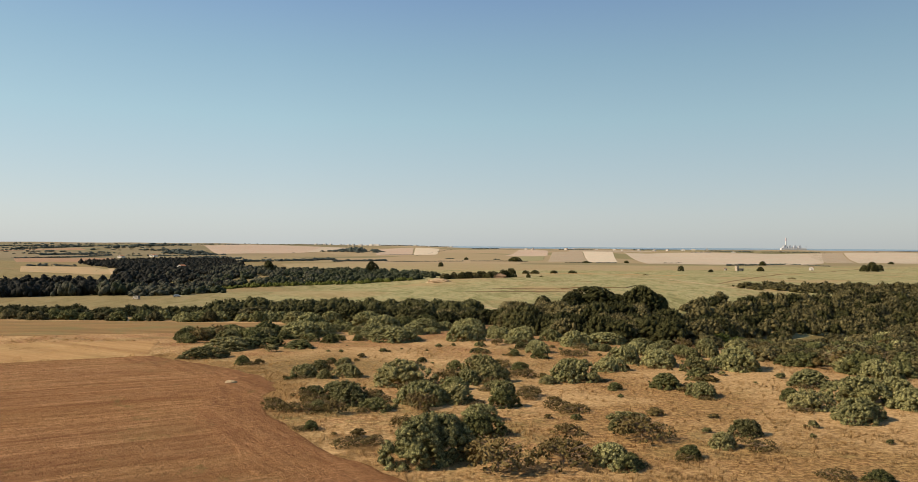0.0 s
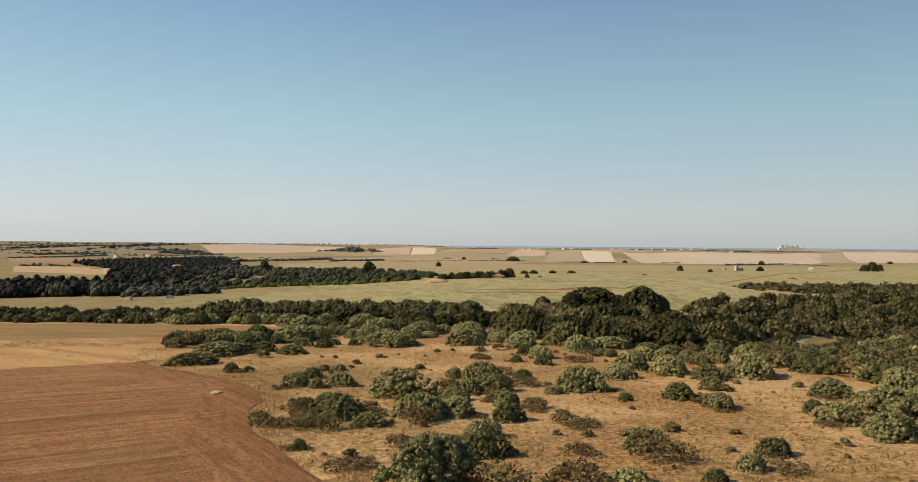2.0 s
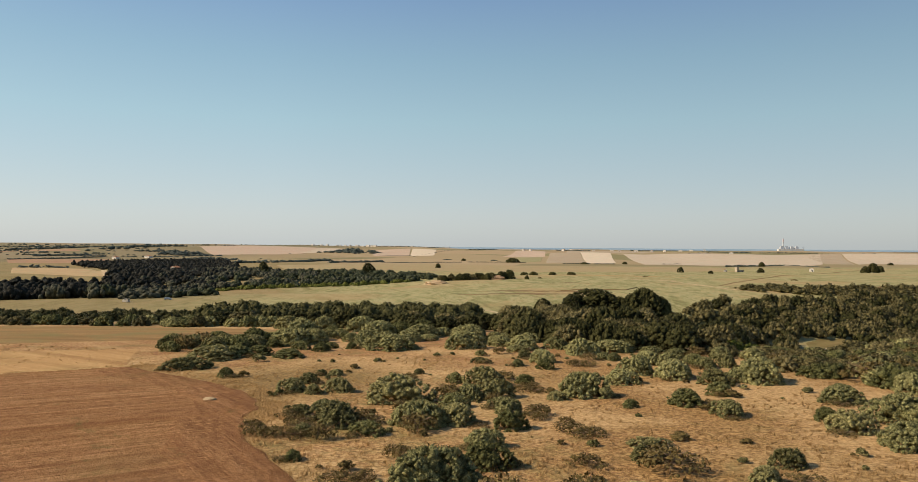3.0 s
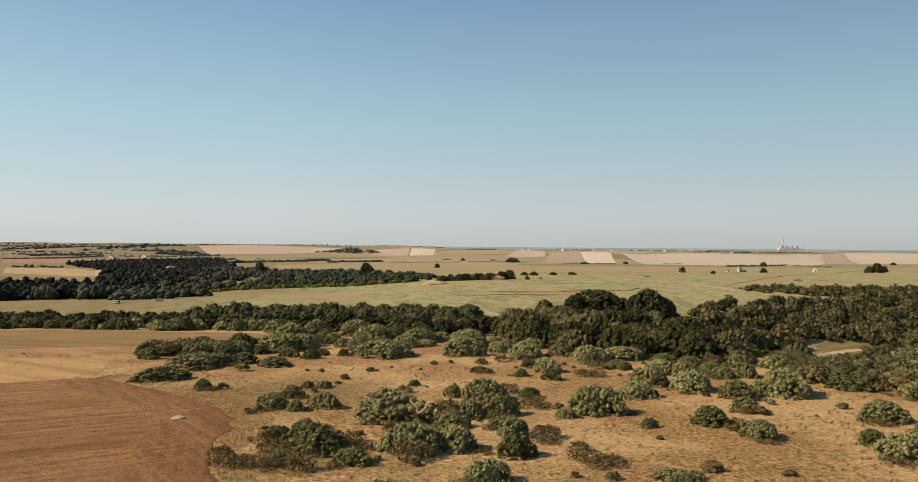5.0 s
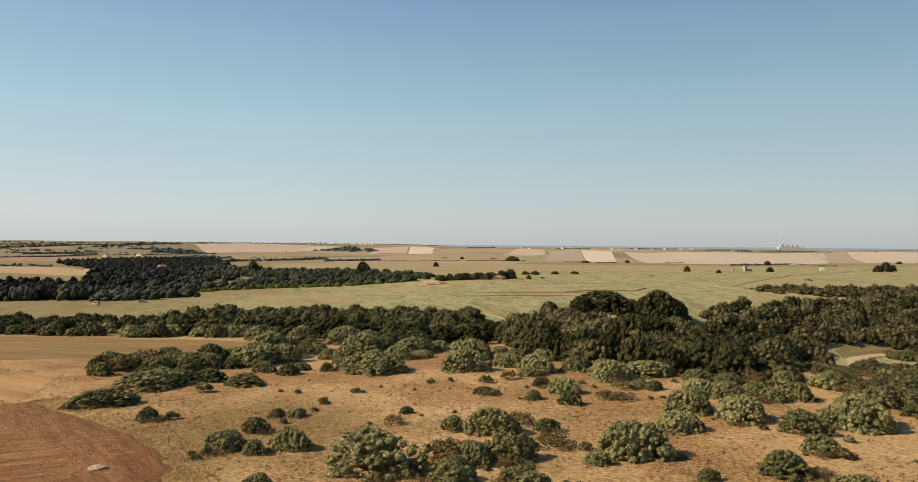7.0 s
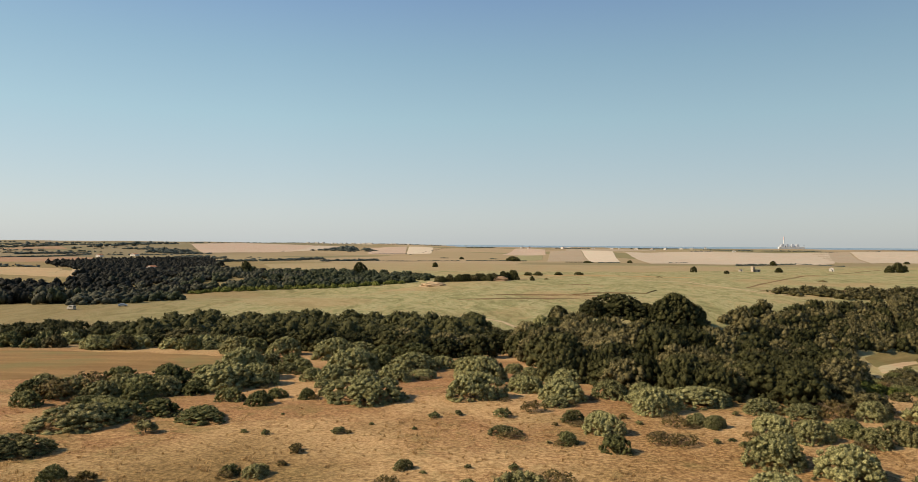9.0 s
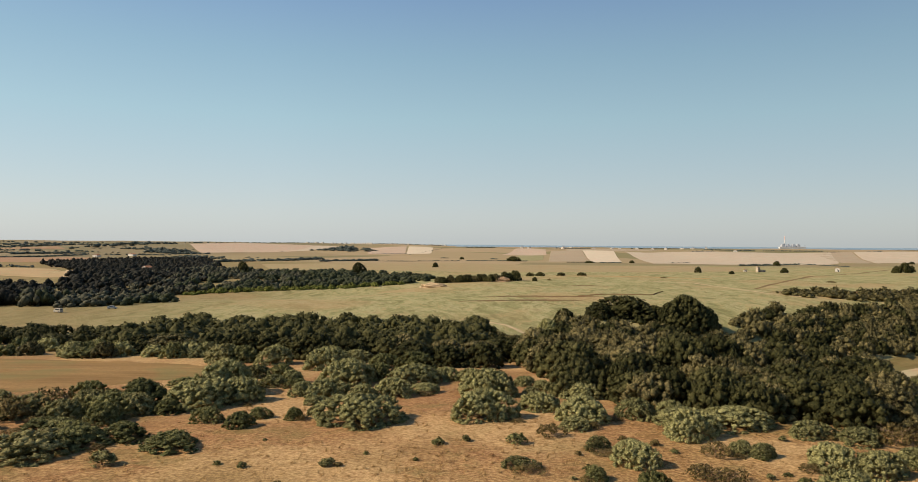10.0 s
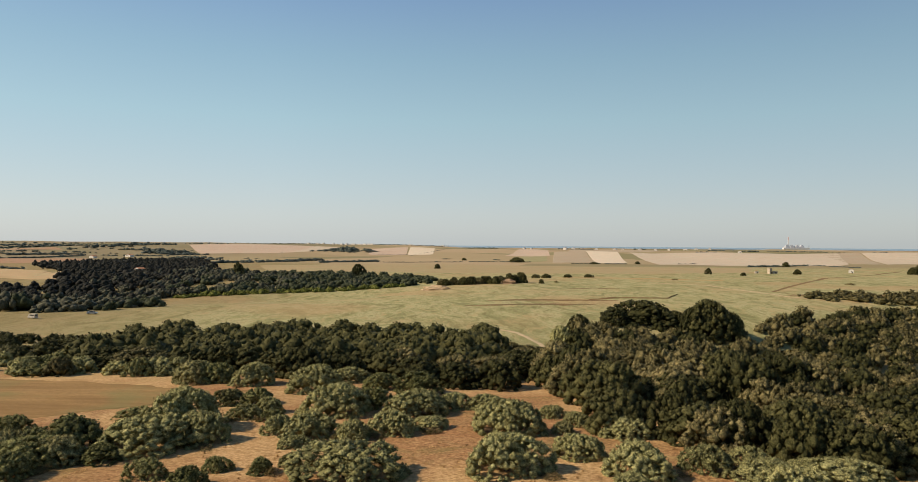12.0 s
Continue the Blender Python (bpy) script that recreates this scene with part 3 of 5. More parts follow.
def set_plant(kind, x, y, w, h, rng, sink=0.05):
    """A copy of a pattern, w wide and h high (a pattern is 1 wide)."""
    ob = rng.choice(STORE[kind])
    top = {"pale": 0.6, "dark": 0.64, "olive": 0.64, "brush": 0.56, "small": 0.8, "wood": 0.68, "row": 0.66, "broad": 0.64, "scrub_dark": 0.62, "scrub_pale": 0.62, "scrub_wood": 0.62, "scrub_green": 0.62}[kind]
    m = pose(x, y, ground_z(x, y) - sink, 0, 0, rng.uniform(0, 360)) @ Matrix.Diagonal((w * 1.04, w * rng.uniform(0.92, 1.08), h / top, 1))
    return copy_thing(ob, m)


R = random.Random(7)
PALE_A = [(13.7, 62.7, 3.5, 3.9), (-2.5, 64.4, 8.0, 4.9), (2.5, 81.5, 3.9, 2.3), (46.6, 82.3, 6.1, 3.1), (57.5, 89.6, 4.7, 3.4), (-4.6, 92.3, 5.7, 3.5), (53.4, 93.6, 7.3, 4.1), (-2.6, 94.0, 3.2, 3.0), (34.2, 99.0, 4.2, 2.5), (-1.1, 99.5, 2.9, 1.7), (6.3, 100.1, 3.7, 3.3), (-17.5, 100.1, 3.0, 1.8), (62.2, 100.5, 4.5, 3.6), (-0.5, 108.1, 2.5, 1.8), (53.8, 108.2, 6.2, 2.9), (1.6, 110.5, 4.0, 2.7), (18.6, 113.8, 6.6, 4.3), (68.6, 115.5, 5.9, 3.8)]
PALE_B = [(78.6, 122.8, 6.3, 3.6), (26.9, 125.3, 5.2, 3.0), (50.4, 127.3, 8.1, 5.0), (47.4, 128.3, 4.6, 2.7), (37.5, 132.2, 6.6, 3.8), (32.3, 136.9, 6.2, 4.0), (47.5, 144.9, 4.1, 2.4), (40.9, 146.6, 4.9, 3.0), (37.6, 148.9, 5.5, 3.1), (16.6, 149.9, 4.7, 4.1), (47.0, 150.3, 4.2, 2.3), (31.7, 153.0, 2.8, 2.4), (29.8, 154.2, 2.8, 2.5), (55.6, 159.0, 4.7, 3.0), (46.6, 160.0, 5.6, 2.1), (26.6, 161.7, 6.8, 4.1), (42.0, 162.7, 5.3, 2.3), (-52.1, 164.8, 3.5, 1.9)]
PALE_C = [(13.0, 165.1, 4.0, 1.9), (34.4, 167.2, 8.7, 3.2), (27.4, 168.3, 6.6, 2.6), (-15.2, 169.5, 11.3, 4.4), (14.9, 170.5, 7.5, 3.9), (32.2, 171.0, 4.4, 2.0), (1.4, 171.5, 8.2, 4.7), (22.7, 172.0, 5.0, 3.3), (28.3, 174.3, 4.3, 2.5), (9.9, 177.3, 5.4, 3.1), (-40.3, 181.7, 10.5, 4.8), (-23.6, 183.0, 3.7, 1.5), (-35.6, 185.9, 6.7, 6.4), (-16.8, 186.1, 4.7, 3.0), (-22.6, 187.5, 6.7, 3.8), (17.7, 188.0, 6.3, 3.1), (-12.3, 189.5, 5.5, 3.6), (2.9, 189.6, 8.1, 5.2)]
PALE_D = [(-27.3, 190.6, 4.1, 2.9), (-40.2, 191.8, 10.2, 6.9), (-7.3, 192.6, 4.6, 2.0), (12.7, 195.0, 4.3, 2.2), (-34.1, 199.5, 4.4, 2.5), (10.1, 200.5, 3.7, 2.2), (-21.5, 202.7, 8.9, 5.4), (-9.7, 202.9, 9.3, 4.4), (-31.9, 203.8, 4.5, 2.8), (-4.2, 207.4, 5.6, 3.0), (0.8, 207.6, 6.0, 2.7), (-28.8, 224.2, 9.7, 5.5), (-41.7, 231.2, 7.5, 5.0), (-24.8, 237.1, 7.6, 3.4)]
DARK_A = [(34.7, 58.2, 2.3, 1.2), (14.8, 61.3, 2.6, 2.0), (21.4, 65.2, 2.2, 1.6), (26.1, 69.5, 2.7, 2.5), (2.4, 74.1, 4.2, 3.5), (30.5, 74.6, 3.2, 2.1), (-15.8, 75.9, 1.8, 1.6), (19.7, 82.1, 3.8, 1.2), (-10.2, 86.8, 3.5, 1.9), (5.8, 90.6, 4.0, 2.7), (-0.1, 93.6, 4.4, 3.0), (45.1, 95.9, 3.0, 1.9), (-0.8, 104.6, 4.7, 2.0), (23.2, 104.8, 2.1, 1.5), (31.4, 106.7, 4.9, 2.6), (14.1, 110.8, 3.1, 1.5), (38.9, 114.6, 3.5, 2.5), (-18.0, 115.1, 3.8, 3.1)]
DARK_B = [(-24.0, 122.9, 3.1, 2.3), (4.1, 123.7, 5.5, 3.6), (10.9, 125.1, 2.8, 2.7), (-0.5, 125.4, 3.1, 2.8), (-39.3, 128.9, 2.9, 2.6), (-21.2, 131.9, 2.8, 1.3), (-23.7, 132.1, 1.9, 1.8), (-7.0, 134.7, 1.9, 1.2), (-50.0, 138.7, 7.8, 2.6), (16.3, 141.5, 3.4, 3.1), (11.5, 144.7, 2.5, 1.7), (47.0, 148.6, 3.4, 2.4), (4.4, 148.9, 3.6, 1.2), (-49.4, 152.6, 9.2, 3.2), (13.8, 155.6, 2.8, 2.0), (-35.1, 156.2, 6.7, 2.1), (-46.3, 156.4, 6.7, 2.8), (-42.3, 160.4, 5.9, 2.4)]
DARK_C = [(-50.1, 163.3, 4.8, 1.8), (-63.2, 164.9, 4.1, 3.1), (-55.0, 165.2, 4.9, 1.7), (-30.3, 166.5, 3.6, 2.5), (-49.2, 169.3, 4.9, 3.2), (-35.5, 169.7, 3.7, 2.6), (-55.6, 171.0, 5.4, 3.3), (-66.0, 171.2, 5.2, 4.0), (-24.3, 171.4, 2.9, 1.9), (-29.2, 172.3, 2.9, 1.8), (-61.1, 173.3, 6.4, 3.7), (-21.8, 174.2, 2.4, 2.1), (-50.4, 174.3, 7.1, 3.7), (-66.7, 175.2, 6.3, 3.6), (-47.8, 175.3, 5.9, 3.5), (-43.4, 176.1, 4.7, 2.3), (-55.1, 176.6, 5.5, 4.7), (-56.0, 179.7, 4.9, 3.3)]
DARK_D = [(-49.0, 180.5, 8.3, 4.9), (-54.2, 182.4, 5.0, 2.7), (-60.2, 187.5, 5.3, 3.3), (10.0, 190.1, 3.2, 1.7), (-29.8, 197.7, 3.4, 2.0), (-49.7, 199.7, 5.6, 1.8), (-45.2, 199.9, 3.5, 1.7), (-16.5, 208.1, 5.7, 4.5), (-40.0, 210.2, 5.2, 2.9), (-35.4, 210.4, 5.2, 3.1), (-10.3, 222.7, 8.9, 4.5), (-17.6, 227.1, 6.6, 3.6), (-54.3, 233.8, 8.1, 4.9), (-49.8, 234.4, 7.0, 4.4)]
BRUSH_A = [(31.7, 59.0, 3.0, 0.9), (3.5, 61.0, 5.7, 3.2), (9.3, 62.5, 5.5, 2.7), (-10.3, 68.9, 3.4, 1.2), (29.0, 68.9, 3.5, 1.1), (-8.2, 69.7, 2.4, 1.0), (18.9, 72.9, 5.8, 2.7), (-5.8, 76.9, 2.6, 1.9), (-14.7, 84.5, 2.9, 2.1), (13.3, 86.5, 2.4, 1.1), (-4.7, 88.4, 3.7, 2.8), (-10.4, 92.6, 3.1, 1.4), (12.8, 93.2, 2.0, 1.2), (9.8, 99.0, 3.6, 1.7), (-7.1, 100.0, 3.0, 2.0), (5.0, 108.3, 2.6, 2.3), (-1.6, 111.9, 4.7, 2.3), (16.7, 114.6, 2.5, 1.2)]
BRUSH_B = [(-0.9, 114.7, 3.4, 1.7), (7.5, 116.7, 3.3, 1.1), (11.4, 116.8, 3.3, 1.0), (10.6, 119.0, 3.3, 1.3), (-8.1, 127.9, 2.7, 1.4), (7.7, 128.5, 4.0, 1.8), (24.6, 144.4, 3.4, 1.5), (22.6, 145.4, 3.6, 1.4), (26.6, 153.2, 3.3, 1.9), (50.2, 158.6, 4.5, 3.5), (9.4, 161.2, 3.3, 1.8), (-62.5, 171.1, 6.6, 3.6), (-60.5, 175.8, 6.9, 4.0)]
SMALL_A = [(30.3, 83.7, 1.3, 0.6), (23.8, 85.3, 2.3, 1.0), (-26.4, 110.0, 1.2, 0.7), (40.1, 112.7, 2.6, 1.2), (52.9, 115.9, 1.7, 1.0), (13.9, 115.9, 1.7, 1.2), (44.5, 119.2, 1.4, 1.0), (-36.4, 129.4, 1.8, 1.3), (-19.1, 140.3, 1.5, 0.9), (-19.4, 141.5, 1.4, 1.0), (-24.6, 148.5, 1.1, 0.9), (-15.8, 149.0, 1.8, 0.9), (-39.4, 149.3, 2.9, 1.7), (-4.4, 157.5, 1.7, 0.9), (4.8, 157.8, 2.3, 2.5)]
OLIVE_A = [(44.4, 89.3, 4.5, 3.1), (-14.5, 91.7, 5.6, 3.4), (5.7, 104.4, 3.5, 1.7), (-8.5, 107.8, 8.8, 4.5), (5.3, 112.0, 5.0, 3.5), (-21.3, 112.9, 2.6, 1.8), (-24.8, 114.4, 3.7, 2.5), (42.0, 124.8, 5.8, 3.1), (51.6, 146.1, 4.7, 3.4)]
BRUSH_C = [(-22.0, 86.0, 3.0, 1.5), (-23.2, 88.6, 2.4, 1.3), (-20.0, 85.4, 3.0, 1.4), (-17.6, 87.5, 3.2, 1.5), (-18.6, 91.0, 3.0, 1.6), (-21.0, 95.5, 2.6, 1.2), (-12.0, 96.0, 3.0, 1.4), (12.5, 89.6, 3.4, 1.3), (15.0, 87.6, 2.8, 1.1), (6.5, 93.5, 2.6, 1.1), (9.6, 96.4, 2.6, 1.2), (11.8, 74.4, 3.0, 1.4)]
OLIVE_B = [(-17.0, 86.2, 2.4, 1.6), (-19.8, 97.4, 2.4, 1.6), (-15.8, 97.4, 2.8, 1.8), (18.5, 77.5, 4.2, 1.9)]
SHRUBS = [("brush", BRUSH_C), ("olive", OLIVE_B), ("pale", PALE_A), ("pale", PALE_B), ("pale", PALE_C), ("pale", PALE_D), ("dark", DARK_A), ("dark", DARK_B), ("dark", DARK_C), ("dark", DARK_D), ("brush", BRUSH_A), ("brush", BRUSH_B), ("small", SMALL_A), ("olive", OLIVE_A)]
KNOLL = [(75.5, 399, 25, 10.6), (64, 395, 15, 7.5), (89, 395, 12, 7.5), (83, 398, 12, 8.5), (100, 387, 21, 16), (109, 385, 12, 12), (93, 386, 11, 12), (44.8, 374, 8.6, 8.4)]

for kind, rows in SHRUBS:
    for x, y, w, h in rows:
        n = max(1, round(w / (2.5 * h))) if kind != "brush" else 1
        for i in range(n):
            wide = w * (1.25 / n if n > 1 else 1) * (R.uniform(0.85, 1.1) if n > 1 else 1)
            set_plant("olive" if kind == "dark" and R.random() < 0.38 else kind, x + w * ((i + 0.5) / n - 0.5) * 0.85, y + (R.uniform(-0.6, 0.6) if n > 1 else 0), wide, min(h, 0.66 * wide), R)
# low half-dry brush grows about the shrubs
for x, y, w, h in [p for kind, rows in SHRUBS for p in rows[::2] if kind in ("dark", "pale", "olive")]:
    a = R.uniform(3.4, 6.4)
    set_plant("brush", x + math.cos(a) * w * 0.6, y + math.sin(a) * w * 0.6, R.uniform(1.4, 3.0), R.uniform(0.5, 1.1), R)


# ---------------- the woods ----------------
for x, y, w in ((R.uniform(-1, 1) * (14 + 0.42 * yy), yy, R.uniform(0.5, 1.5)) for yy in (62 + 105 * R.random() for _ in range(120))):
    if not in_plough(x, y, -1.5) and not (x < -40 and y > 118):
        tagged(set_plant("small", x, y, w, w * R.uniform(0.45, 0.8), R), "low weed tuft in dry grass", "weed", "weeds in the grass")


def inside(poly, x, y):
    hit = False
    for (ax, ay), (bx, by) in zip(poly, poly[1:] + poly[:1]):
        if (ay > y) != (by > y) and x < (bx - ax) * (y - ay) / (by - ay) + ax:
            hit = not hit
    return hit


def scatter(poly, gap, rng):
    xs, ys = [p[0] for p in poly], [p[1] for p in poly]
    y = min(ys)
    out = []
    odd = 0
    while y < max(ys):
        x = min(xs) + (gap / 2 if odd else 0)
        while x < max(xs):
            px, py = x + rng.uniform(-0.5, 0.5) * gap, y + rng.uniform(-0.5, 0.5) * gap
            if inside(poly, px, py):
                out.append((px, py))
            x += gap
        y += gap * 0.87
        odd = 1 - odd
    return out


def far_side(spot):
    return math.hypot(spot[0] - 10, spot[1] - 120)


def clump_mesh(spots, seed, leaves, mat, name, lobes=12, size=0.13, fine=0):
    """Many far trees, too many to count, as one mesh."""
    rng = np.random.default_rng(seed)
    pats = [lobed(seed + k, dome_lobes(seed + k, lobes, 0.14, 0.58, 0.03), leaves, size, 1.0 if fine else 0.9, fine) for k in range(5)]
    out, turned = [], []
    for x, y, w, h in spots:
        p, nrm = pats[rng.integers(5)]
        a = rng.uniform(0, 6.3)
        c, s = math.cos(a), math.sin(a)
        q = np.stack([(p[..., 0] * c - p[..., 1] * s) * w, (p[..., 0] * s + p[..., 1] * c) * w, p[..., 2] * h / 0.64], -1)
        out.append(q + np.array([x, y, ground_z(x, y) - 0.3]))
        turned.append(np.stack([nrm[..., 0] * c - nrm[..., 1] * s, nrm[..., 0] * s + nrm[..., 1] * c, nrm[..., 2]], -1))
    return tri_mesh(name, np.concatenate(out), mat, np.concatenate(turned))


RAVINE_WOOD = [(18, 190), (34, 174), (50, 169), (58, 172), (74, 198), (104, 250), (135, 300), (158, 340), (172, 368), (184, 396), (260, 414), (340, 440), (400, 500), (300, 478), (220, 448), (165, 425), (128, 410), (118, 428), (66, 418), (50, 396), (40, 362), (24, 330), (14, 312), (14, 240)]
trees = []
for x, y in scatter(RAVINE_WOOD, 8.4, R):
    if 8 < x < 38 and 262 < y < 362:
        continue
    low = y < 205
    if y > 372 and 44 < x < 135:
        if x < 60 or R.random() < 0.3:
            continue
        trees.append((x, y, R.uniform(6, 9), R.uniform(3.5, 5.2)))
        continue
    trees.append((x, y, R.uniform(6, 8.5) if low else R.uniform(8.0, 13.0), R.uniform(4.4, 6.6) if low else R.uniform(6.0, 9.6)))
# the wood's near edge
trees += [(x, y, R.uniform(7, 10), R.uniform(5.0, 7.0)) for x, y in scatter([(20, 187), (27, 178), (38, 173), (50, 169), (60, 168), (66, 180), (60, 190), (40, 192)], 6.2, R)]
trees.sort(key=far_side)
for x, y, w, h in trees[:210]:
    set_plant("wood" if R.random() < (0.32 if y < 215 else 0.82) else "row", x, y, w, h, R)
RAVINE_EAST = [(188, 388), (216, 392), (222, 352), (250, 335), (340, 345), (440, 430), (470, 530), (330, 470), (250, 440), (200, 425)]
trees += [(x, y, R.uniform(7, 11), R.uniform(4.5, 8)) for x, y in scatter(RAVINE_EAST, 9.0, R)]
BEHIND_TRACK = [(180, 384), (196, 387), (212, 392), (234, 396), (244, 408), (215, 418), (188, 412)]
trees += [(x, y, R.uniform(8, 11), R.uniform(6, 8.5)) for x, y in scatter(BEHIND_TRACK, 6.0, R)]
deep = trees[210:]
R.shuffle(deep)
tagged(new("ravine_wood", clump_mesh(deep[::3], 400, 230, LEAF_DARK, "ravine_wood", 18, 0.062)), "dark green oaks deep in the ravine", "woods", kind="stuff")
tagged(new("ravine_wood", clump_mesh(deep[1::3] + deep[2::3], 405, 230, LEAF_WOOD, "ravine_wood", 18, 0.062)), "olive-brown oak wood deep in the ravine", "woods", kind="stuff")
# broad dark crowns on the knoll
for x, y, w, h in KNOLL:
    set_plant("broad", x, y, w, h, R)
tagged(set_plant("pale", 35, 355.5, 8.5, 8.0, R), "grey-green tall bush at the meadow edge", "bush")
VALLEY_ROW = [(-66, 246), (-34, 242), (-16, 234), (6, 226), (18, 222), (14, 312), (12, 340), (0, 358), (-60, 354), (-104, 330), (-100, 270)]
behind = []
for x, y in scatter(VALLEY_ROW, 9.8, R):
    if x > 7 and y > 262 or R.random() < (y - 270) / 160:
        continue
    if y > 262:
        behind.append((x, y, R.uniform(10, 14), R.uniform(5.8, 8.8)))
    else:
        set_plant("row" if R.random() < 0.85 else "wood", x, y, R.uniform(8.5, 12), R.uniform(4.8, 7.0), R)
tagged(new("valley_wood", clump_mesh(behind, 480, 260, LEAF_DARK, "valley_wood", 22, 0.055, 1)), "dark green trees massed along the valley", "woods", kind="stuff")
for x, y in scatter([(8, 262), (38, 262), (38, 318), (8, 318)], 7.5, R):
    set_plant("scrub_wood", x, y, R.uniform(6, 9), R.uniform(2.6, 4.2), R)
HEDGE = [(-330, 195), (-230, 240), (-150, 246), (-112, 250), (-64, 238), (-60, 250), (-92, 268), (-150, 258), (-240, 254), (-330, 205)]
for x, y in scatter(HEDGE, 6.8, R):
    set_plant(R.choice(["scrub_pale", "scrub_pale", "scrub_dark", "scrub_wood"] if x > -112 else ["scrub_dark", "scrub_dark", "scrub_wood"]), x, y, R.uniform(5, 8), R.uniform(2.8, 4.4), R)
HEDGE_BACK = [(-330, 210), (-240, 258), (-150, 262), (-100, 272), (-104, 338), (-135, 336), (-165, 334), (-240, 310), (-330, 240)]
spots = [(x, y, R.uniform(6, 9), R.uniform(2.6, 5.0)) for x, y in scatter(HEDGE_BACK, 9.0, R) if noise.noise((x * 0.05, y * 0.05, 6)) > -0.5]
tagged(new("hedge_scrub", clump_mesh(spots, 430, 150, LEAF_DARK, "hedge_scrub", 11, 0.09)), "dark scrub behind the field hedge", "scrub", kind="stuff")
SLOPE = [(57, 166), (59, 150), (60, 137), (62, 128), (70, 116), (96, 114), (140, 160), (190, 215), (232, 310), (226, 336), (180, 340), (158, 336), (136, 302), (106, 250), (78, 202)]
bushes = []
for x, y in scatter(SLOPE, 5.2, R):
    gap = abs(x - 86 - (y - 200) * 0.5) < 9 and 168 < y < 240
    h = R.uniform(1.1, 1.8) if gap else R.uniform(2.8, 4.4) if x > 0.53 * (y - 5) + 2 else R.uniform(1.8, 3.2)
    bushes.append((x, y, min(7.5, h * R.uniform(1.7, 2.3)), h))
bushes.sort(key=far_side)
for x, y, w, h in bushes[:240]:
    set_plant(R.choice(["scrub_pale", "scrub_dark", "scrub_wood", "scrub_wood", "scrub_dark", "scrub_wood", "brush"] if not (62 < x < 78 and 172 < y < 196) else ["scrub_green", "scrub_green", "scrub_wood"]), x, y, w, h, R)
for x, y in scatter([(196, 352), (204, 372), (222, 380), (250, 392), (262, 376), (226, 346)], 6.0, R) + scatter([(168, 342), (174, 350), (184, 350), (180, 338)], 5.0, R):
    set_plant(R.choice(["scrub_wood", "scrub_dark", "scrub_wood"]), x, y, R.uniform(5, 7.5), R.uniform(2.6, 4.2), R)
tagged(new("slope_scrub", clump_mesh(bushes[240:], 440, 130, LEAF_WOOD, "slope_scrub", 10, 0.09)), "olive scrub on the far slope", "scrub", kind="stuff")
FIELD_HEDGE = [(196, 502), (215, 488), (262, 464), (335, 452), (440, 500), (560, 590), (560, 625), (420, 560), (270, 520), (205, 520)]
spots = [(x, y, R.uniform(9, 14), R.uniform(4, 7.0)) for x, y in scatter(FIELD_HEDGE, 10.0, R)]
tagged(new("field_hedge", clump_mesh(spots, 450, 130, LEAF_WOOD, "field_hedge", 10, 0.1)), "brown-green hedge along the meadow", "hedge", kind="stuff")

FAR_WOOD = [(-420, 380), (-300, 392), (-226, 430), (-191, 419), (-168, 426), (-148, 456), (-176, 482), (-200, 512), (-196, 578), (-157, 590), (-135, 594), (-120, 606), (-69, 622), (-20, 648), (-22, 690), (-80, 750), (-240, 770), (-300, 980), (-388, 860), (-352, 745), (-300, 612), (-407, 590), (-480, 540)]
spots = [(x, y, R.uniform(10, 15), R.uniform(4.5, 7.0) + (1.5 if x < -190 else 0) + (3.0 if x < -205 and y < 500 else 0)) for x, y in scatter(FAR_WOOD, 10.5, R) if noise.noise((x * 0.03, y * 0.03, 2)) > -0.42]
BACK_WOOD = [(-512, 952), (-505, 1200), (-371, 1152), (-314, 977), (-309, 800), (-384, 780)]
spots += [(x, y, R.uniform(9, 14), R.uniform(6, 9)) for x, y in scatter(BACK_WOOD, 13, R)]
# west trees take the shaded leaf colour, east trees the sunlit one
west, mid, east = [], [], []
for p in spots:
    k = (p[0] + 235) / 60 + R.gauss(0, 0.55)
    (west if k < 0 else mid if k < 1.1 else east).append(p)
for where, mat, text, seed in ((west, LEAF_FAR_SHADED, "dense wood in the dip beyond the meadow, coloured as shaded", 300), (mid, LEAF_FAR_GREY, "grey-green wood beyond the meadow", 305), (east, LEAF_FAR_LIT, "green wood at the edge of the meadow, coloured as sunlit", 310)):
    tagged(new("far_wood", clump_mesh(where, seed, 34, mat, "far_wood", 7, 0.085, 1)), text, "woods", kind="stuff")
# lighter thicket along its foot
spots = [(-190 + 150 * k + R.uniform(-4, 4), 574 + 60 * k + R.uniform(-5, 3), R.uniform(5, 9), R.uniform(2.5, 4.5)) for k in (i / 60 for i in range(61))]
tagged(new("foot_thicket", clump_mesh(spots, 460, 120, LEAF_GREEN, "foot_thicket", 10, 0.12)), "bright green thicket at the foot of a wood", "scrub", kind="stuff")

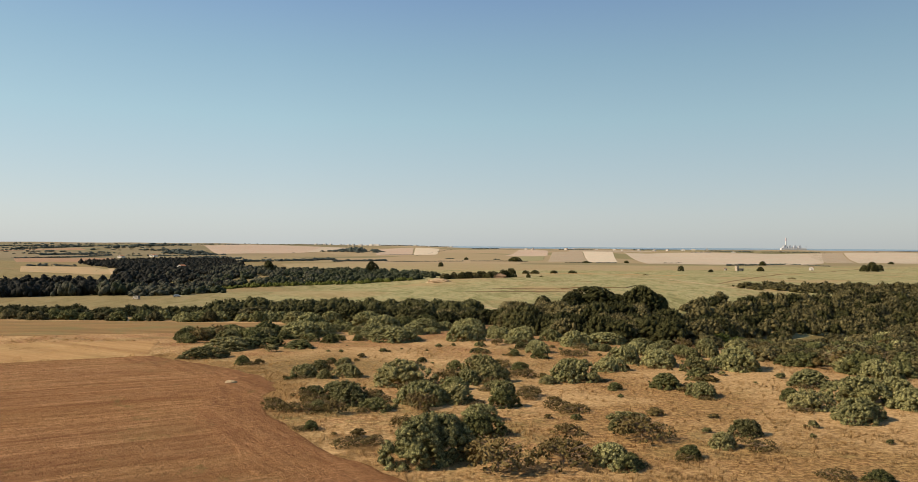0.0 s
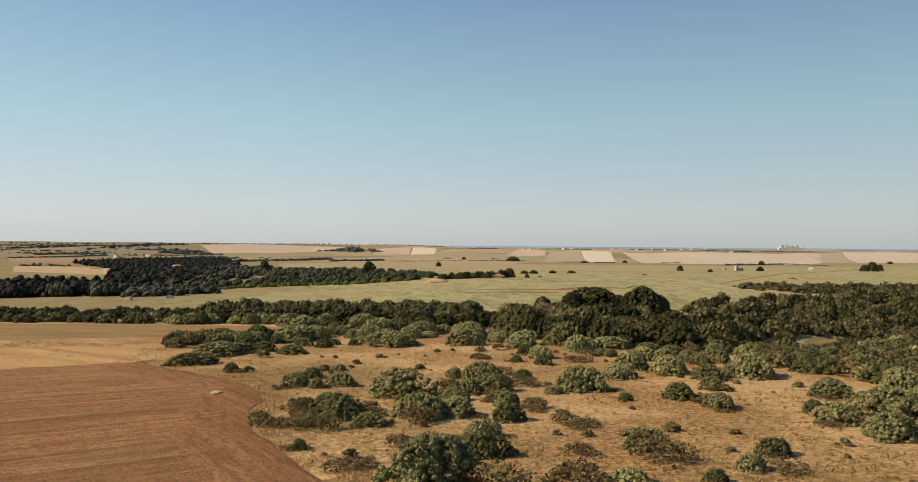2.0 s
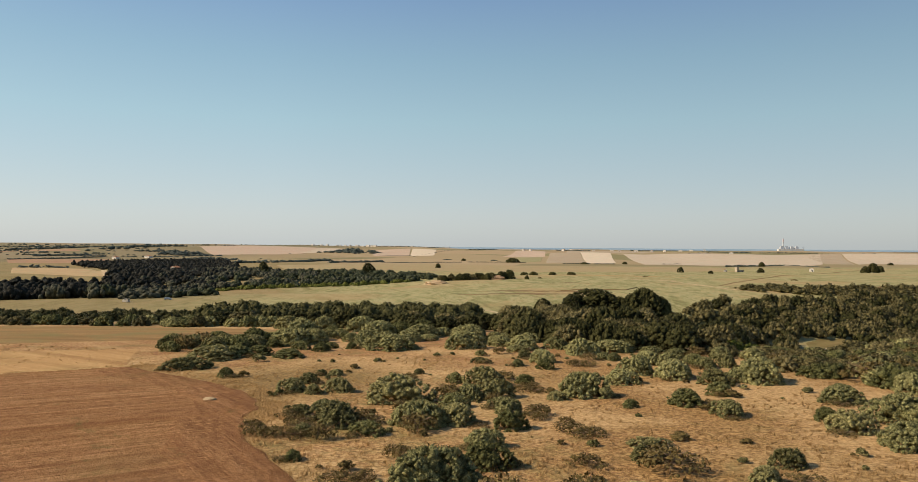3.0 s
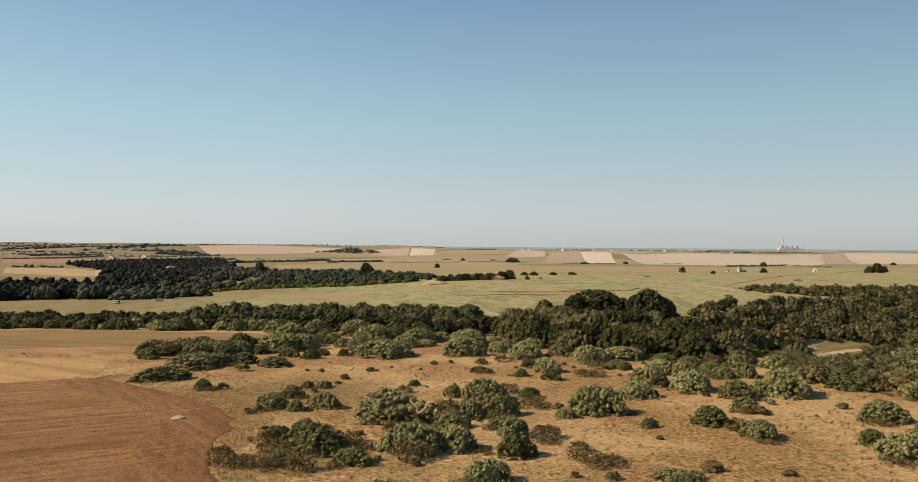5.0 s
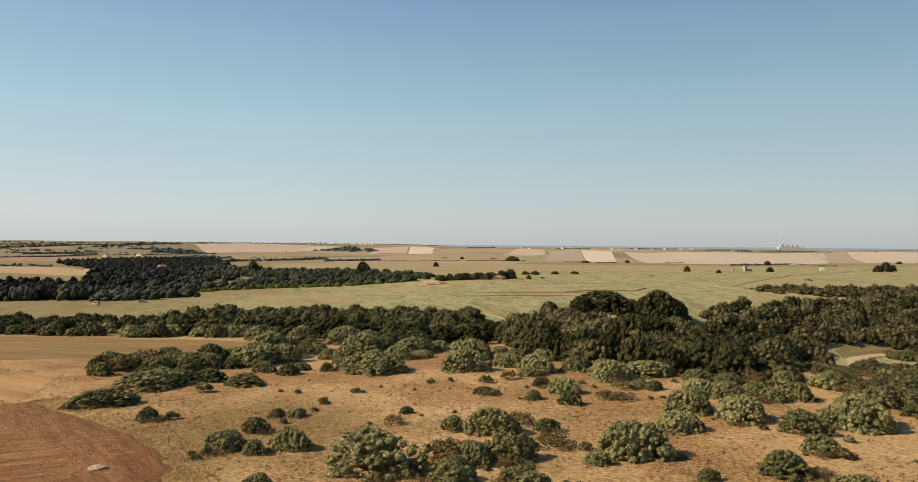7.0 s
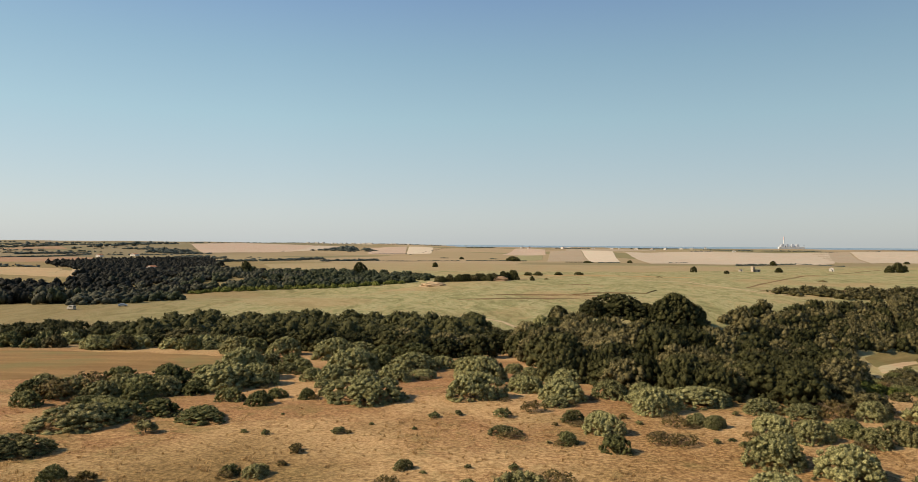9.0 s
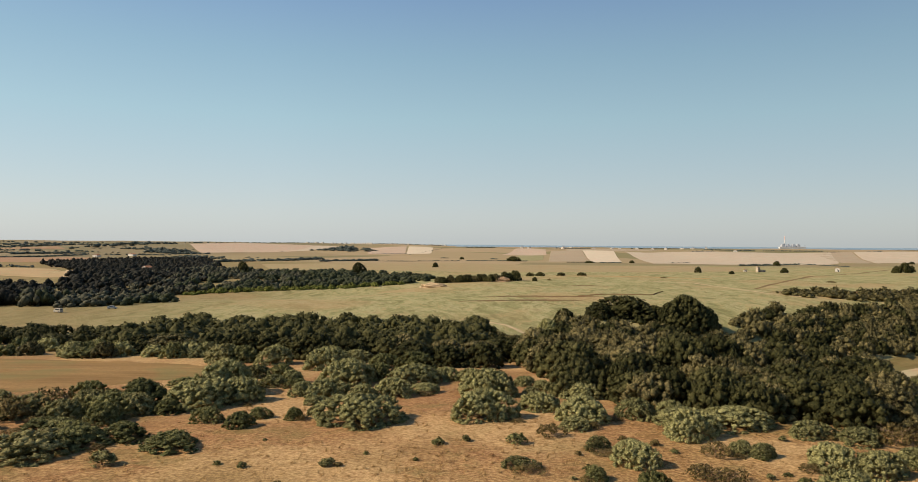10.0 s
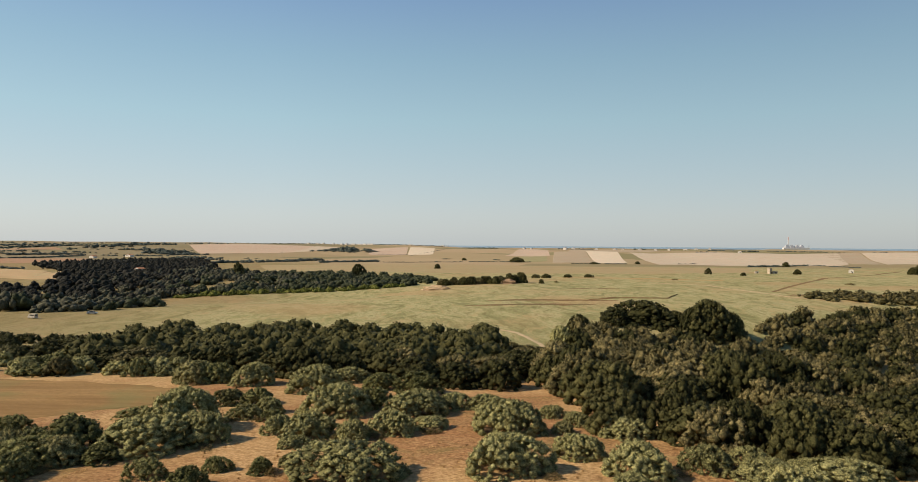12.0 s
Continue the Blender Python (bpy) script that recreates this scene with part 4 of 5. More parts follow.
# ---------------- hedgerows and groves far off ----------------
ROWS_LEFT = [(-517, 851, -481, 858, 6), (-481, 858, -458, 849, 4), (-901, 1529, -866, 1674, 9), (-821, 1309, -783, 1400, 5), (-783, 1400, -781, 1591, 5), (-872, 1662, -832, 1688, 5),
             (-1437, 2269, -1196, 2338, 13), (-1979, 3115, -1878, 3490, 11), (-1812, 3370, -1210, 3303, 8), (-1284, 2508, -1238, 2627, 10), (-452, 1295, -400, 1314, 8), (-334, 1088, -268, 1198, 8), (-268, 1198, -241, 1370, 8), (-208, 1187, -141, 1370, 7)]
ROWS_MID = [(-483, 4400, -64, 4400, 9), (-221, 1980, -121, 1929, 3), (-135, 1319, 14, 1385, 3), (25, 1383, 135, 1359, 3), (196, 1307, 248, 1301, 3), (250, 1272, 289, 1284, 3), (378, 1303, 423, 1343, 3),
            (446, 1176, 592, 1285, 5), (604, 1310, 604, 1151, 3), (59, 3139, 187, 3130, 8), (481, 3383, 619, 3235, 8), (-108, 1845, 59, 3139, 3), (74, 1460, 86, 1456, 4), (-27, 1533, -8, 1524, 4)]
ROWS_RIGHT = [(922, 3697, 968, 3666, 12), (815, 2467, 881, 2453, 8), (1166, 2924, 1205, 2903, 12), (1246, 2897, 1458, 2846, 7), (1410, 2754, 1744, 2680, 5), (1096, 3151, 1165, 2995, 8), (1687, 2916, 1722, 2895, 10), (-1360, 4500, -824, 4500, 7)]
spots = []
for x1, y1, x2, y2, h in ROWS_LEFT + ROWS_MID + ROWS_RIGHT:
    n = max(3, int(math.hypot(x2 - x1, y2 - y1) / (h * 1.1)))
    for i in range(min(n, 32)):
        k = (i + R.uniform(-0.4, 0.4)) / min(n, 32)
        spots.append((x1 + (x2 - x1) * k, y1 + (y2 - y1) * k + R.uniform(-1, 1) * h, h * R.uniform(1.4, 3.0), h * R.uniform(0.45, 0.85)))
tagged(new("hedgerows", clump_mesh(spots, 500, 14, LEAF_HAZED, "hedgerows", 3, 0.16, 1)), "hedgerows between far fields, haze put in their leaf colour", "hedges", kind="stuff")
# wooded hills and groves: x, y, half length, half depth, height
spots = []
for x, y, a, b, h in [(-1010, 2300, 60, 300, 22), (-745, 1890, 75, 60, 22), (-990, 3064, 55, 20, 15), (-305, 2120, 85, 40, 24), (-330, 2070, 120, 30, 12), (-620, 1750, 60, 40, 12), (-1500, 2500, 300, 60, 14), (-1700, 3200, 400, 80, 14), (-1150, 2750, 150, 50, 13), (-1300, 2050, 120, 40, 9), (-520, 1500, 60, 15, 8), (-900, 1600, 180, 30, 9), (-700, 1650, 120, 25, 8), (-1000, 1800, 260, 30, 10), (-480, 1400, 120, 20, 8), (-1350, 2350, 300, 50, 12), (-860, 2050, 150, 60, 13), (-2100, 3700, 500, 60, 16), (-1300, 3900, 500, 50, 14)]:
    for _ in range(36):
        u, v = R.gauss(0, 0.45), R.gauss(0, 0.45)
        spots.append((x + u * a, y + v * b, h * R.uniform(0.8, 1.6), h * R.uniform(0.35, 0.7) * max(0.35, 1 - u * u)))
tagged(new("wooded_hills", clump_mesh(spots, 520, 14, LEAF_HAZED, "wooded_hills", 3, 0.16, 1)), "wooded hills among pale fields, haze put in their leaf colour", "woods", kind="stuff")

LONE = [(48, 650, 10, 9.3), (40, 639, 5, 4.6), (63, 640, 4, 4.1), (46, 739, 5, 4.7), (-25, 977, 7.5, 7.1), (267, 850, 7, 7.5), (365, 855, 8, 6.2), (292, 819, 5.5, 3.9), (509, 870, 15, 13), (540, 906, 8, 8.8), (763, 1247, 9, 5.1), (498, 868, 10, 9)]
LONE_2 = [(108, 1361, 24, 9.9), (15, 1456, 10, 5.9), (230, 1275, 14, 4.1), (309, 1302, 8, 5.3), (101, 752, 8, 3.6), (121, 753, 8.4, 3.6), (524, 1220, 11, 8.9), (76, 651, 3, 2.1), (189, 716, 4.6, 1.7), (305, 647, 7, 2.1), (-90, 730, 12, 13), (-194, 720, 10, 14), (80, 742, 9, 4.5), (70, 740, 7, 4)]
for x, y, w, h in LONE + LONE_2:
    tagged(set_plant("row" if h > 3 else "brush", x, y, w, h, R, 0.15), "lone dark tree on the open meadow" if h > 3 else "low brown bush on the open meadow", group="lone trees on the meadow")
# the thicket in the middle of the meadow
for i in range(20):
    k = i / 19
    set_plant("row" if i % 3 else "wood", -12 + 56 * k + R.uniform(-2, 2), 628 + 14 * k + R.uniform(-3, 9), R.uniform(6, 9), R.uniform(4.5, 7.5), R, 0.15)

# ---------------- fields and tracks far off ----------------
# near and far edge, material
FIELDS = [
    ([(334, 1274), (418, 1276), (532, 1273), (639, 1259), (690, 1330)], [(440, 1900), (560, 1960), (700, 1960), (860, 1940), (985, 1900)], CREAM),
    ([(157, 1330), (200, 1345), (243, 1322)], [(265, 1980), (305, 2000), (348, 1985)], TAN),
    ([(244, 1322), (280, 1330), (313, 1360)], [(350, 1985), (388, 1985), (424, 1940)], PALE_CREAM),
    ([(115, 1720), (160, 1690), (215, 1720)], [(217, 2500), (262, 2530), (310, 2480)], RUSSET_PALE),
    ([(112, 1400), (150, 1370), (170, 1420)], [(150, 1690), (180, 1700), (205, 1660)], PALE_GREEN),
    ([(-125, 1900), (-90, 1880), (-60, 1910)], [(-150, 2530), (-110, 2560), (-70, 2530)], PALE_CREAM),
    ([(-230, 1960), (-180, 1890), (-128, 1900)], [(-300, 2580), (-220, 2560), (-155, 2540)], RUSSET_PALE),
    ([(-640, 1880), (-560, 1950), (-430, 2040)], [(-1040, 2800), (-800, 2960), (-540, 2860)], RUSSET_PALE),
    ([(-470, 2060), (-425, 2045), (-400, 2060)], [(-530, 2880), (-480, 2900), (-400, 2800)], CREAM),
    ([(738, 1300), (820, 1320), (920, 1310)], [(1000, 1830), (1150, 1850), (1330, 1800)], CREAM),
    ([(694, 1330), (715, 1310), (734, 1302)], [(900, 1850), (950, 1850), (995, 1830)], TAN),
    ([(-198, 828), (-110, 862), (-25, 815), (100, 850), (240, 860), (330, 900)], [(-254, 1000), (-145, 1135), (-18, 1290), (120, 1180), (300, 1110), (420, 1090)], PALE_TAN),
    ([(-650, 1037), (-600, 1080), (-551, 1141)], [(-835, 1325), (-770, 1390), (-701, 1444)], RUSSET),
    ([(-432, 696), (-362, 670), (-318, 657)], [(-526, 844), (-440, 841), (-366, 747)], GOLD),
    ([(-1500, 1980), (-1300, 1950), (-1050, 1990)], [(-1700, 2140), (-1450, 2110), (-1150, 2130)], RUSSET),
    ([(-1900, 2900), (-1600, 2860), (-1350, 2950)], [(-2100, 3500), (-1700, 3400), (-1450, 3500)], RUSSET_PALE),
    ([(420, 2700), (560, 2650), (760, 2700)], [(520, 3300), (700, 3250), (900, 3300)], TAN),
]
for near_edge, far_edge, mat in FIELDS:
    far_off = near_edge[0][1] > 1200
    drape("stubble_field", "pale cream stubble field on a far slope" if mat in (CREAM, PALE_CREAM) else "tan dry field on a far slope", mat, rounded_edge(near_edge, 1), rounded_edge(far_edge, 1), 60, 40, 0.5 if far_off else 0.2, None, 14.0 if far_off else 5.0)
drape("dirt_track", "pale dusty track through the ravine", TRACK, [(174, 352), (180, 366), (196, 374), (225, 384), (270, 404), (340, 438)], [(180, 348), (188, 360), (200, 368), (228, 378), (273, 398), (344, 432)], 60, 4, 0.1)
drape("grass_clearing", "dry olive grass clearing beside the track", SLOPE_GRASS, [(178, 362), (192, 362), (212, 372), (240, 388)], [(181, 376), (194, 386), (214, 392), (240, 396)], 30, 12, 0.07)
drape("sandy_bank", "bare sandy bank beside the track", TRACK, [(232, 396), (244, 402), (262, 410)], [(236, 412), (250, 418), (268, 424)], 24, 8, 0.12, None, 2.0)
drape("hill_path", "pale sandy path up to a field", TRACK, [(-322, 664), (-350, 720), (-388, 795)], [(-326, 663), (-355, 719), (-394, 794)], 20, 2, 0.5)
drape("meadow_path", "faint pale path across the meadow", TRACK, [(8, 376), (19, 366), (25, 350), (28, 336), (31, 320)], [(9, 379), (21, 369), (28, 351), (31, 337), (34, 320)], 40, 3, 0.1, None, 0.8)
drape("meadow_edge", "pale dry strip across the meadow", STRAW_BAND, [(40, 738), (62, 733), (108, 738), (177, 732), (227, 706)], [(40, 744), (62, 742), (112, 750), (186, 745), (236, 716)], 60, 3, 0.12, None, 1.2)
drape("meadow_bank", "brown ditch bank across the meadow", BROWN_BANK, [(70, 487), (89, 502), (109, 503), (119, 504), (132, 532)], [(70, 490), (89, 508), (109, 509), (121, 511), (135, 538)], 60, 5, 0.12, lambda x, y, j, i: (0.35 + 0.4 * noise.noise((x * 0.2, y * 0.2, 1))) * math.sin(math.pi * i / 5), 1.6)
drape("meadow_bank", "brown dry patch on the meadow", BROWN_BANK, [(0, 447), (30, 452), (50, 455), (70, 464)], [(0, 449), (26, 462), (52, 468), (72, 467)], 60, 8, 0.1, None, 3.0)
drape("meadow_bank", "brown dry patch on the meadow", BROWN_BANK, [(14, 478), (30, 483), (60, 482), (88, 486)], [(14, 481), (30, 492), (60, 494), (88, 488)], 60, 8, 0.1, None, 3.0)
drape("meadow_bank", "brown ditch line across the meadow", BROWN_BANK, [(74, 580), (92, 588), (110, 580)], [(76, 585), (93, 598), (110, 584)], 40, 4, 0.1, None, 1.5)
drape("meadow_bank", "brown dry rim behind the hedge", BROWN_BANK, [(200, 528), (300, 540), (450, 590)], [(200, 536), (300, 556), (450, 615)], 30, 6, 0.1, None, 2.0)
drape("meadow_path", "faint pale track across the meadow", TRACK, [(150, 668), (186, 630), (192, 574), (195, 522), (207, 496)], [(154, 671), (190, 632), (195.5, 574), (198, 522), (210, 497)], 60, 3, 0.12, None, 0.8)
drape("meadow_path", "dark ditch line across the meadow", BROWN_BANK, [(203, 562), (272, 666), (348, 772), (440, 850), (560, 990)], [(206, 560), (277, 664), (354, 770), (447, 848), (566, 987)], 80, 3, 0.12, None, 1.2)

# the sea, beyond the coast
verts = [(-700, 4260, -7.2), (4900, 4260, -7.2), (4900, 4900, 0.3), (-700, 4900, 0.3)]
SEA = plain_material("hazy_sea", (0.2, 0.29, 0.36), (0.26, 0.35, 0.42), 0.002, 0.4)
tagged(new("sea", mesh_from("sea", verts, [(0, 1, 2, 3)], SEA)), "hazy blue sea along the horizon", "sea", kind="structure")

# ---------------- buildings far off ----------------
WHITE = plain_material("lime_wash", (0.5, 0.47, 0.42), (0.68, 0.64, 0.58), 0.6)
STONE = plain_material("rough_stone", (0.3, 0.25, 0.19), (0.52, 0.44, 0.34), 0.9)
ROOF = plain_material("clay_tiles", (0.26, 0.13, 0.08), (0.42, 0.22, 0.13), 0.8)
GLASS = plain_material("dark_glass", (0.02, 0.025, 0.03), (0.05, 0.055, 0.06), 2.0, 0.15)
# power station concrete and cladding, paled so the colour holds distance haze
CONCRETE = plain_material("pale_concrete", (0.5, 0.5, 0.5), (0.66, 0.65, 0.64), 0.05)
STEELY = plain_material("grey_cladding", (0.36, 0.39, 0.43), (0.5, 0.52, 0.55), 0.03)
RED = plain_material("pale_red_band", (0.55, 0.4, 0.37), (0.63, 0.47, 0.44), 0.1)


def gable(w, d, h, rise, over=0.35):
    bm = bmesh.new()
    for s in (-1, 1):
        c = [(s * (w / 2 + over), -d / 2 - over, h - over * rise / (w / 2)), (s * (w / 2 + over), d / 2 + over, h - over * rise / (w / 2)), (0, d / 2 + over, h + rise), (0, -d / 2 - over, h + rise)]
        lo = [bm.verts.new(p) for p in c]
        hi = [bm.verts.new((p[0], p[1], p[2] + 0.18)) for p in c]
        bm.faces.new(lo)
        bm.faces.new(hi)
        for i in range(4):
            bm.faces.new((lo[i], lo[(i + 1) % 4], hi[(i + 1) % 4], hi[i]))
    return bm


def house(name, label, x, y, w, d, h, rise, turn, wall, windows=2, tower=False):
    ob = tagged(new(name), label, "building")
    ob.matrix_world = pose(x, y, ground_z(x, y) - 0.1, 0, 0, turn)
    bm = boxes(bmesh.new(), ((0, 0, h / 2), (w, d, h)))
    if rise:
        for s in (-1, 1):
            y0 = s * (d / 2 - 0.02)
            bm.faces.new([bm.verts.new(p) for p in ((-w / 2, y0, h), (w / 2, y0, h), (0, y0, h + rise))])
    part("wall", to_mesh("wall", bm, wall), ob)
    if rise:
        part("roof", to_mesh("roof", gable(w, d, h, rise), ROOF), ob)
    else:
        part("roof", to_mesh("roof", boxes(bmesh.new(), ((0, 0, h + 0.15), (w + 0.4, d + 0.4, 0.3))), wall), ob)
    for i in range(windows):
        wx = -w / 2 + w * (i + 1) / (windows + 1)
        part("window", to_mesh("window", boxes(bmesh.new(), ((wx, -d / 2 - 0.03, h * 0.6), (w * 0.12, 0.08, h * 0.3))), GLASS), ob)
    part("door", to_mesh("door", boxes(bmesh.new(), ((w * 0.18, -d / 2 - 0.04, min(1.0, h * 0.35)), (1.0, 0.08, min(2.0, h * 0.7)))), GLASS), ob)
    return ob


house("cottage", "small lime-washed ruined cottage on the meadow", 450.8, 904, 5.4, 4.5, 3.6, 1.4, -30, WHITE, 1)
house("ruin", "roofless stone tower ruin on the meadow", 345, 877, 3.4, 3.4, 6.0, 0, 25, STONE, 1)
house("ruin", "low broken stone wall beside the tower", 351, 878, 5.5, 2.0, 2.6, 0, 8, STONE, 1)
house("shed", "small white shed on the meadow", 336, 890, 3.6, 3.0, 2.4, 0.6, -10, WHITE, 1)
house("barn", "long pale barn with a low roof", -698, 1461, 14, 8, 4.0, 1.2, -32, WHITE, 3)
house("barn", "long pale barn with a low roof", -686, 1588, 20, 9, 4.0, 1.2, -38, WHITE, 3)
house("farmhouse", "half-hidden farmhouse among the trees", -300, 765, 8, 6, 4.5, 1.5, -35, WHITE, 2)
RT = random.Random(21)
for i in range(26):
    x = -900 + i * 34 + RT.uniform(-14, 14)
    house("town_house", "pale far town block on the horizon", x, 4480 + RT.uniform(-60, 60), RT.uniform(12, 26), 14, RT.uniform(4, 8), 0, RT.uniform(-50, -20), WHITE, 3)
for i in range(13):
    x = 480 + i * 60 + RT.uniform(-26, 26)
    house("farmhouse", "far white farmhouse near the coast", x, 3320 + 8 * i + RT.uniform(-60, 60), RT.uniform(9, 18), 9, RT.uniform(4, 7), 2.2, RT.uniform(-55, -15), WHITE, 3)
for x, y in ((1330, 2480), (1345, 2470), (1500, 2520), (1010, 2600), (300, 3160), (330, 3150)):
    house("farmhouse", "far white farmhouse among fields", x, y, RT.uniform(9, 15), 8, RT.uniform(4, 6), 2.0, RT.uniform(-55, -15), WHITE, 3)

# the power station
plant_at = pose(2003, 4330, ground_z(2003, 4330), 0, 0, 0)
station = tagged(new("power_station"), "far hazy power station with one tall chimney", "power station")
station.matrix_world = plant_at @ Matrix.Diagonal((0.82, 0.82, 0.88, 1))
bm = bmesh.new()
stick(bm, (0, 0, 0), (0, 0, 62), 4.6, 3.6, 16)
part("chimney", to_mesh("chimney", bm, CONCRETE), station, "tall pale concrete chimney")
bm = bmesh.new()
stick(bm, (0, 0, 62), (0, 0, 84), 3.62, 3.2, 16)
bmesh.ops.contextual_create(bm, geom=[e for e in bm.edges if all(v.co.z > 80 for v in e.verts)])
part("chimney_top", to_mesh("chimney_top", bm, RED), station, "pale red chimney top")
for x in (-14, 24, 62, 98):
    part("boiler_house", to_mesh("boiler_house", boxes(bmesh.new(), ((x, 0, 12), (22, 30, 24)), ((x, 0, 27), (12, 16, 7)), ((x + 7, -4, 30), (3, 3, 9))), STEELY), station)
part("turbine_hall", to_mesh("turbine_hall", boxes(bmesh.new(), ((44, -26, 5.5), (190, 26, 11)), ((44, -26, 11.6), (180, 20, 1.4))), CONCRETE), station)
part("pylon", to_mesh("pylon", boxes(bmesh.new(), ((150, 0, 14), (1.6, 1.6, 28)), ((150, 0, 24), (12, 1.2, 1.2)), ((150, 0, 19), (9, 1.2, 1.2))), STEELY), station)

# ---------------- vehicles, post, heap ----------------
PAINT_W = plain_material("cream_paint", (0.36, 0.33, 0.28), (0.46, 0.42, 0.36), 0.8, 0.35)
PAINT_S = plain_material("silver_paint", (0.3, 0.31, 0.33), (0.42, 0.43, 0.45), 0.8, 0.3, 0.4)
RUBBER = plain_material("rubber", (0.02, 0.02, 0.02), (0.035, 0.034, 0.032), 3.0)
RIM = plain_material("alloy", (0.35, 0.35, 0.36), (0.5, 0.5, 0.5), 3.0, 0.35, 0.8)


def wheel(parent, x, y, r):
    bm = bmesh.new()
    bmesh.ops.create_cone(bm, cap_ends=True, segments=18, radius1=r, radius2=r, depth=0.22, matrix=pose(x, y, r, 90, 0, 0))
    w = part("wheel", to_mesh("tyre", bm, RUBBER, 0.03), parent)
    bm = bmesh.new()
    bmesh.ops.create_cone(bm, cap_ends=True, segments=14, radius1=r * 0.62, radius2=r * 0.55, depth=0.25, matrix=pose(x, y, r, 90, 0, 0))
    part("rim", to_mesh("rim", bm, RIM), w)


def profile_body(points, width, taper=0.88):
    """A car body: a side outline, drawn out across and drawn in at the top."""
    bm = bmesh.new()
    top = max(p[1] for p in points)
    sides = []
    for s in (-1, 1):
        sides.append([bm.verts.new((px, s * width / 2 * (1 - (1 - taper) * max(0.0, (pz - 0.75) / (top - 0.75))), pz)) for px, pz in points])
    bm.faces.new(sides[0])
    bm.faces.new(list(reversed(sides[1])))
    n = len(points)
    for i in range(n):
        bm.faces.new((sides[0][i], sides[0][(i + 1) % n], sides[1][(i + 1) % n], sides[1][i]))
    bmesh.ops.recalc_face_normals(bm, faces=list(bm.faces))
    return bm


def vehicle(name, label, m, outline, width, glass, paint, axles, r, lamps):
    ob = tagged(new(name), label, "vehicle")
    ob.matrix_world = m
    part("body", to_mesh("body", profile_body(outline, width), paint, 0.04), ob)
    for c, size in glass:
        part("window", to_mesh("window", boxes(bmesh.new(), (c, size)), GLASS, 0.02), ob, "dark glass")
    for x in axles:
        for s in (-1, 1):
            wheel(ob, x, s * (width / 2 - 0.08), r)
    for x, z in lamps:
        for s in (-1, 1):
            part("headlight" if x > 0 else "tail_light", to_mesh("lamp", boxes(bmesh.new(), ((x, s * width * 0.36, z), (0.08, 0.3, 0.16))), RIM if x > 0 else RED, 0.02), ob)
    return ob


vehicle("van", "boxy white van parked on the meadow", pose(-178, 390.5, ground_z(-178, 390.5), 0, 0, 158) @ Matrix.Diagonal((0.86, 0.86, 0.86, 1)),
        [(-2.3, 0.35), (2.3, 0.35), (2.4, 1.0), (2.1, 1.15), (1.55, 2.0), (1.2, 2.2), (-2.3, 2.25)], 1.95,
        [((1.72, 0, 1.6), (0.5, 1.5, 0.5)), ((-0.4, -0.95, 1.6), (2.6, 0.06, 0.5)), ((-0.4, 0.95, 1.6), (2.6, 0.06, 0.5)), ((-2.29, 0, 1.6), (0.06, 1.4, 0.55))], PAINT_W, (-1.4, 1.45), 0.34, ((2.36, 0.8), (-2.3, 0.9)))
vehicle("car", "silver hatchback car parked beside the wood", pose(-162.5, 408, ground_z(-162.5, 408), 0, 0, 12),
        [(-2.05, 0.3), (2.05, 0.3), (2.15, 0.7), (1.2, 0.92), (0.55, 1.42), (-1.1, 1.46), (-1.95, 1.0), (-2.1, 0.75)], 1.75,
        [((0.82, 0, 1.2), (0.55, 1.3, 0.36)), ((-0.3, -0.82, 1.2), (1.5, 0.05, 0.34)), ((-0.3, 0.82, 1.2), (1.5, 0.05, 0.34)), ((-1.55, 0, 1.24), (0.5, 1.25, 0.3))], PAINT_S, (-1.3, 1.3), 0.32, ((2.1, 0.65), (-2.08, 0.8)))

bm = bmesh.new()
stick(bm, (0, 0, -0.3), (0, 0, 1.5), 0.16, 0.13, 10)
boxes(bm, ((0, 0, 1.55), (0.34, 0.34, 0.14)))
post = tagged(new("marker_post", to_mesh("marker_post", bm, PAINT_W, 0.01)), "white marker post at the edge of the mown field", "post")
post.location = (-113, 255.5, ground_z(-113, 255.5))


def rough_heap(name, label, x, y, w, d, h, mat, seed):
    bm = bmesh.new()
    bmesh.ops.create_icosphere(bm, subdivisions=4, radius=1)
    for v in bm.verts:
        k = 1 + 0.35 * noise.noise(v.co * 2.2 + Vector((seed, 0, 0))) + 0.16 * noise.noise(v.co * 6 + Vector((seed, 3, 0)))
        v.co = Vector((v.co.x * w / 2 * k, v.co.y * d / 2 * k, max(-0.1, v.co.z) * h * k))
    ob = tagged(new(name, to_mesh(name, bm, mat)), label, "heap")
    ob.location = (x, y, ground_z(x, y) + 0.02)
    return ob


rough_heap("stone_heap", "pale heap of straw and stones on ploughed earth", -34, 105.7, 2.0, 1.3, 0.4, TRACK, 2)
rough_heap("earth_bank", "brown earth bank at the end of the thicket", 36, 636, 15, 7, 3.4, plain_material("red_earth", (0.3, 0.19, 0.11), (0.42, 0.28, 0.17), 0.4), 5)
rough_heap("earth_bank", "pale earth bank at the end of the wood", -16, 588, 20, 8, 3.0, TRACK, 9)


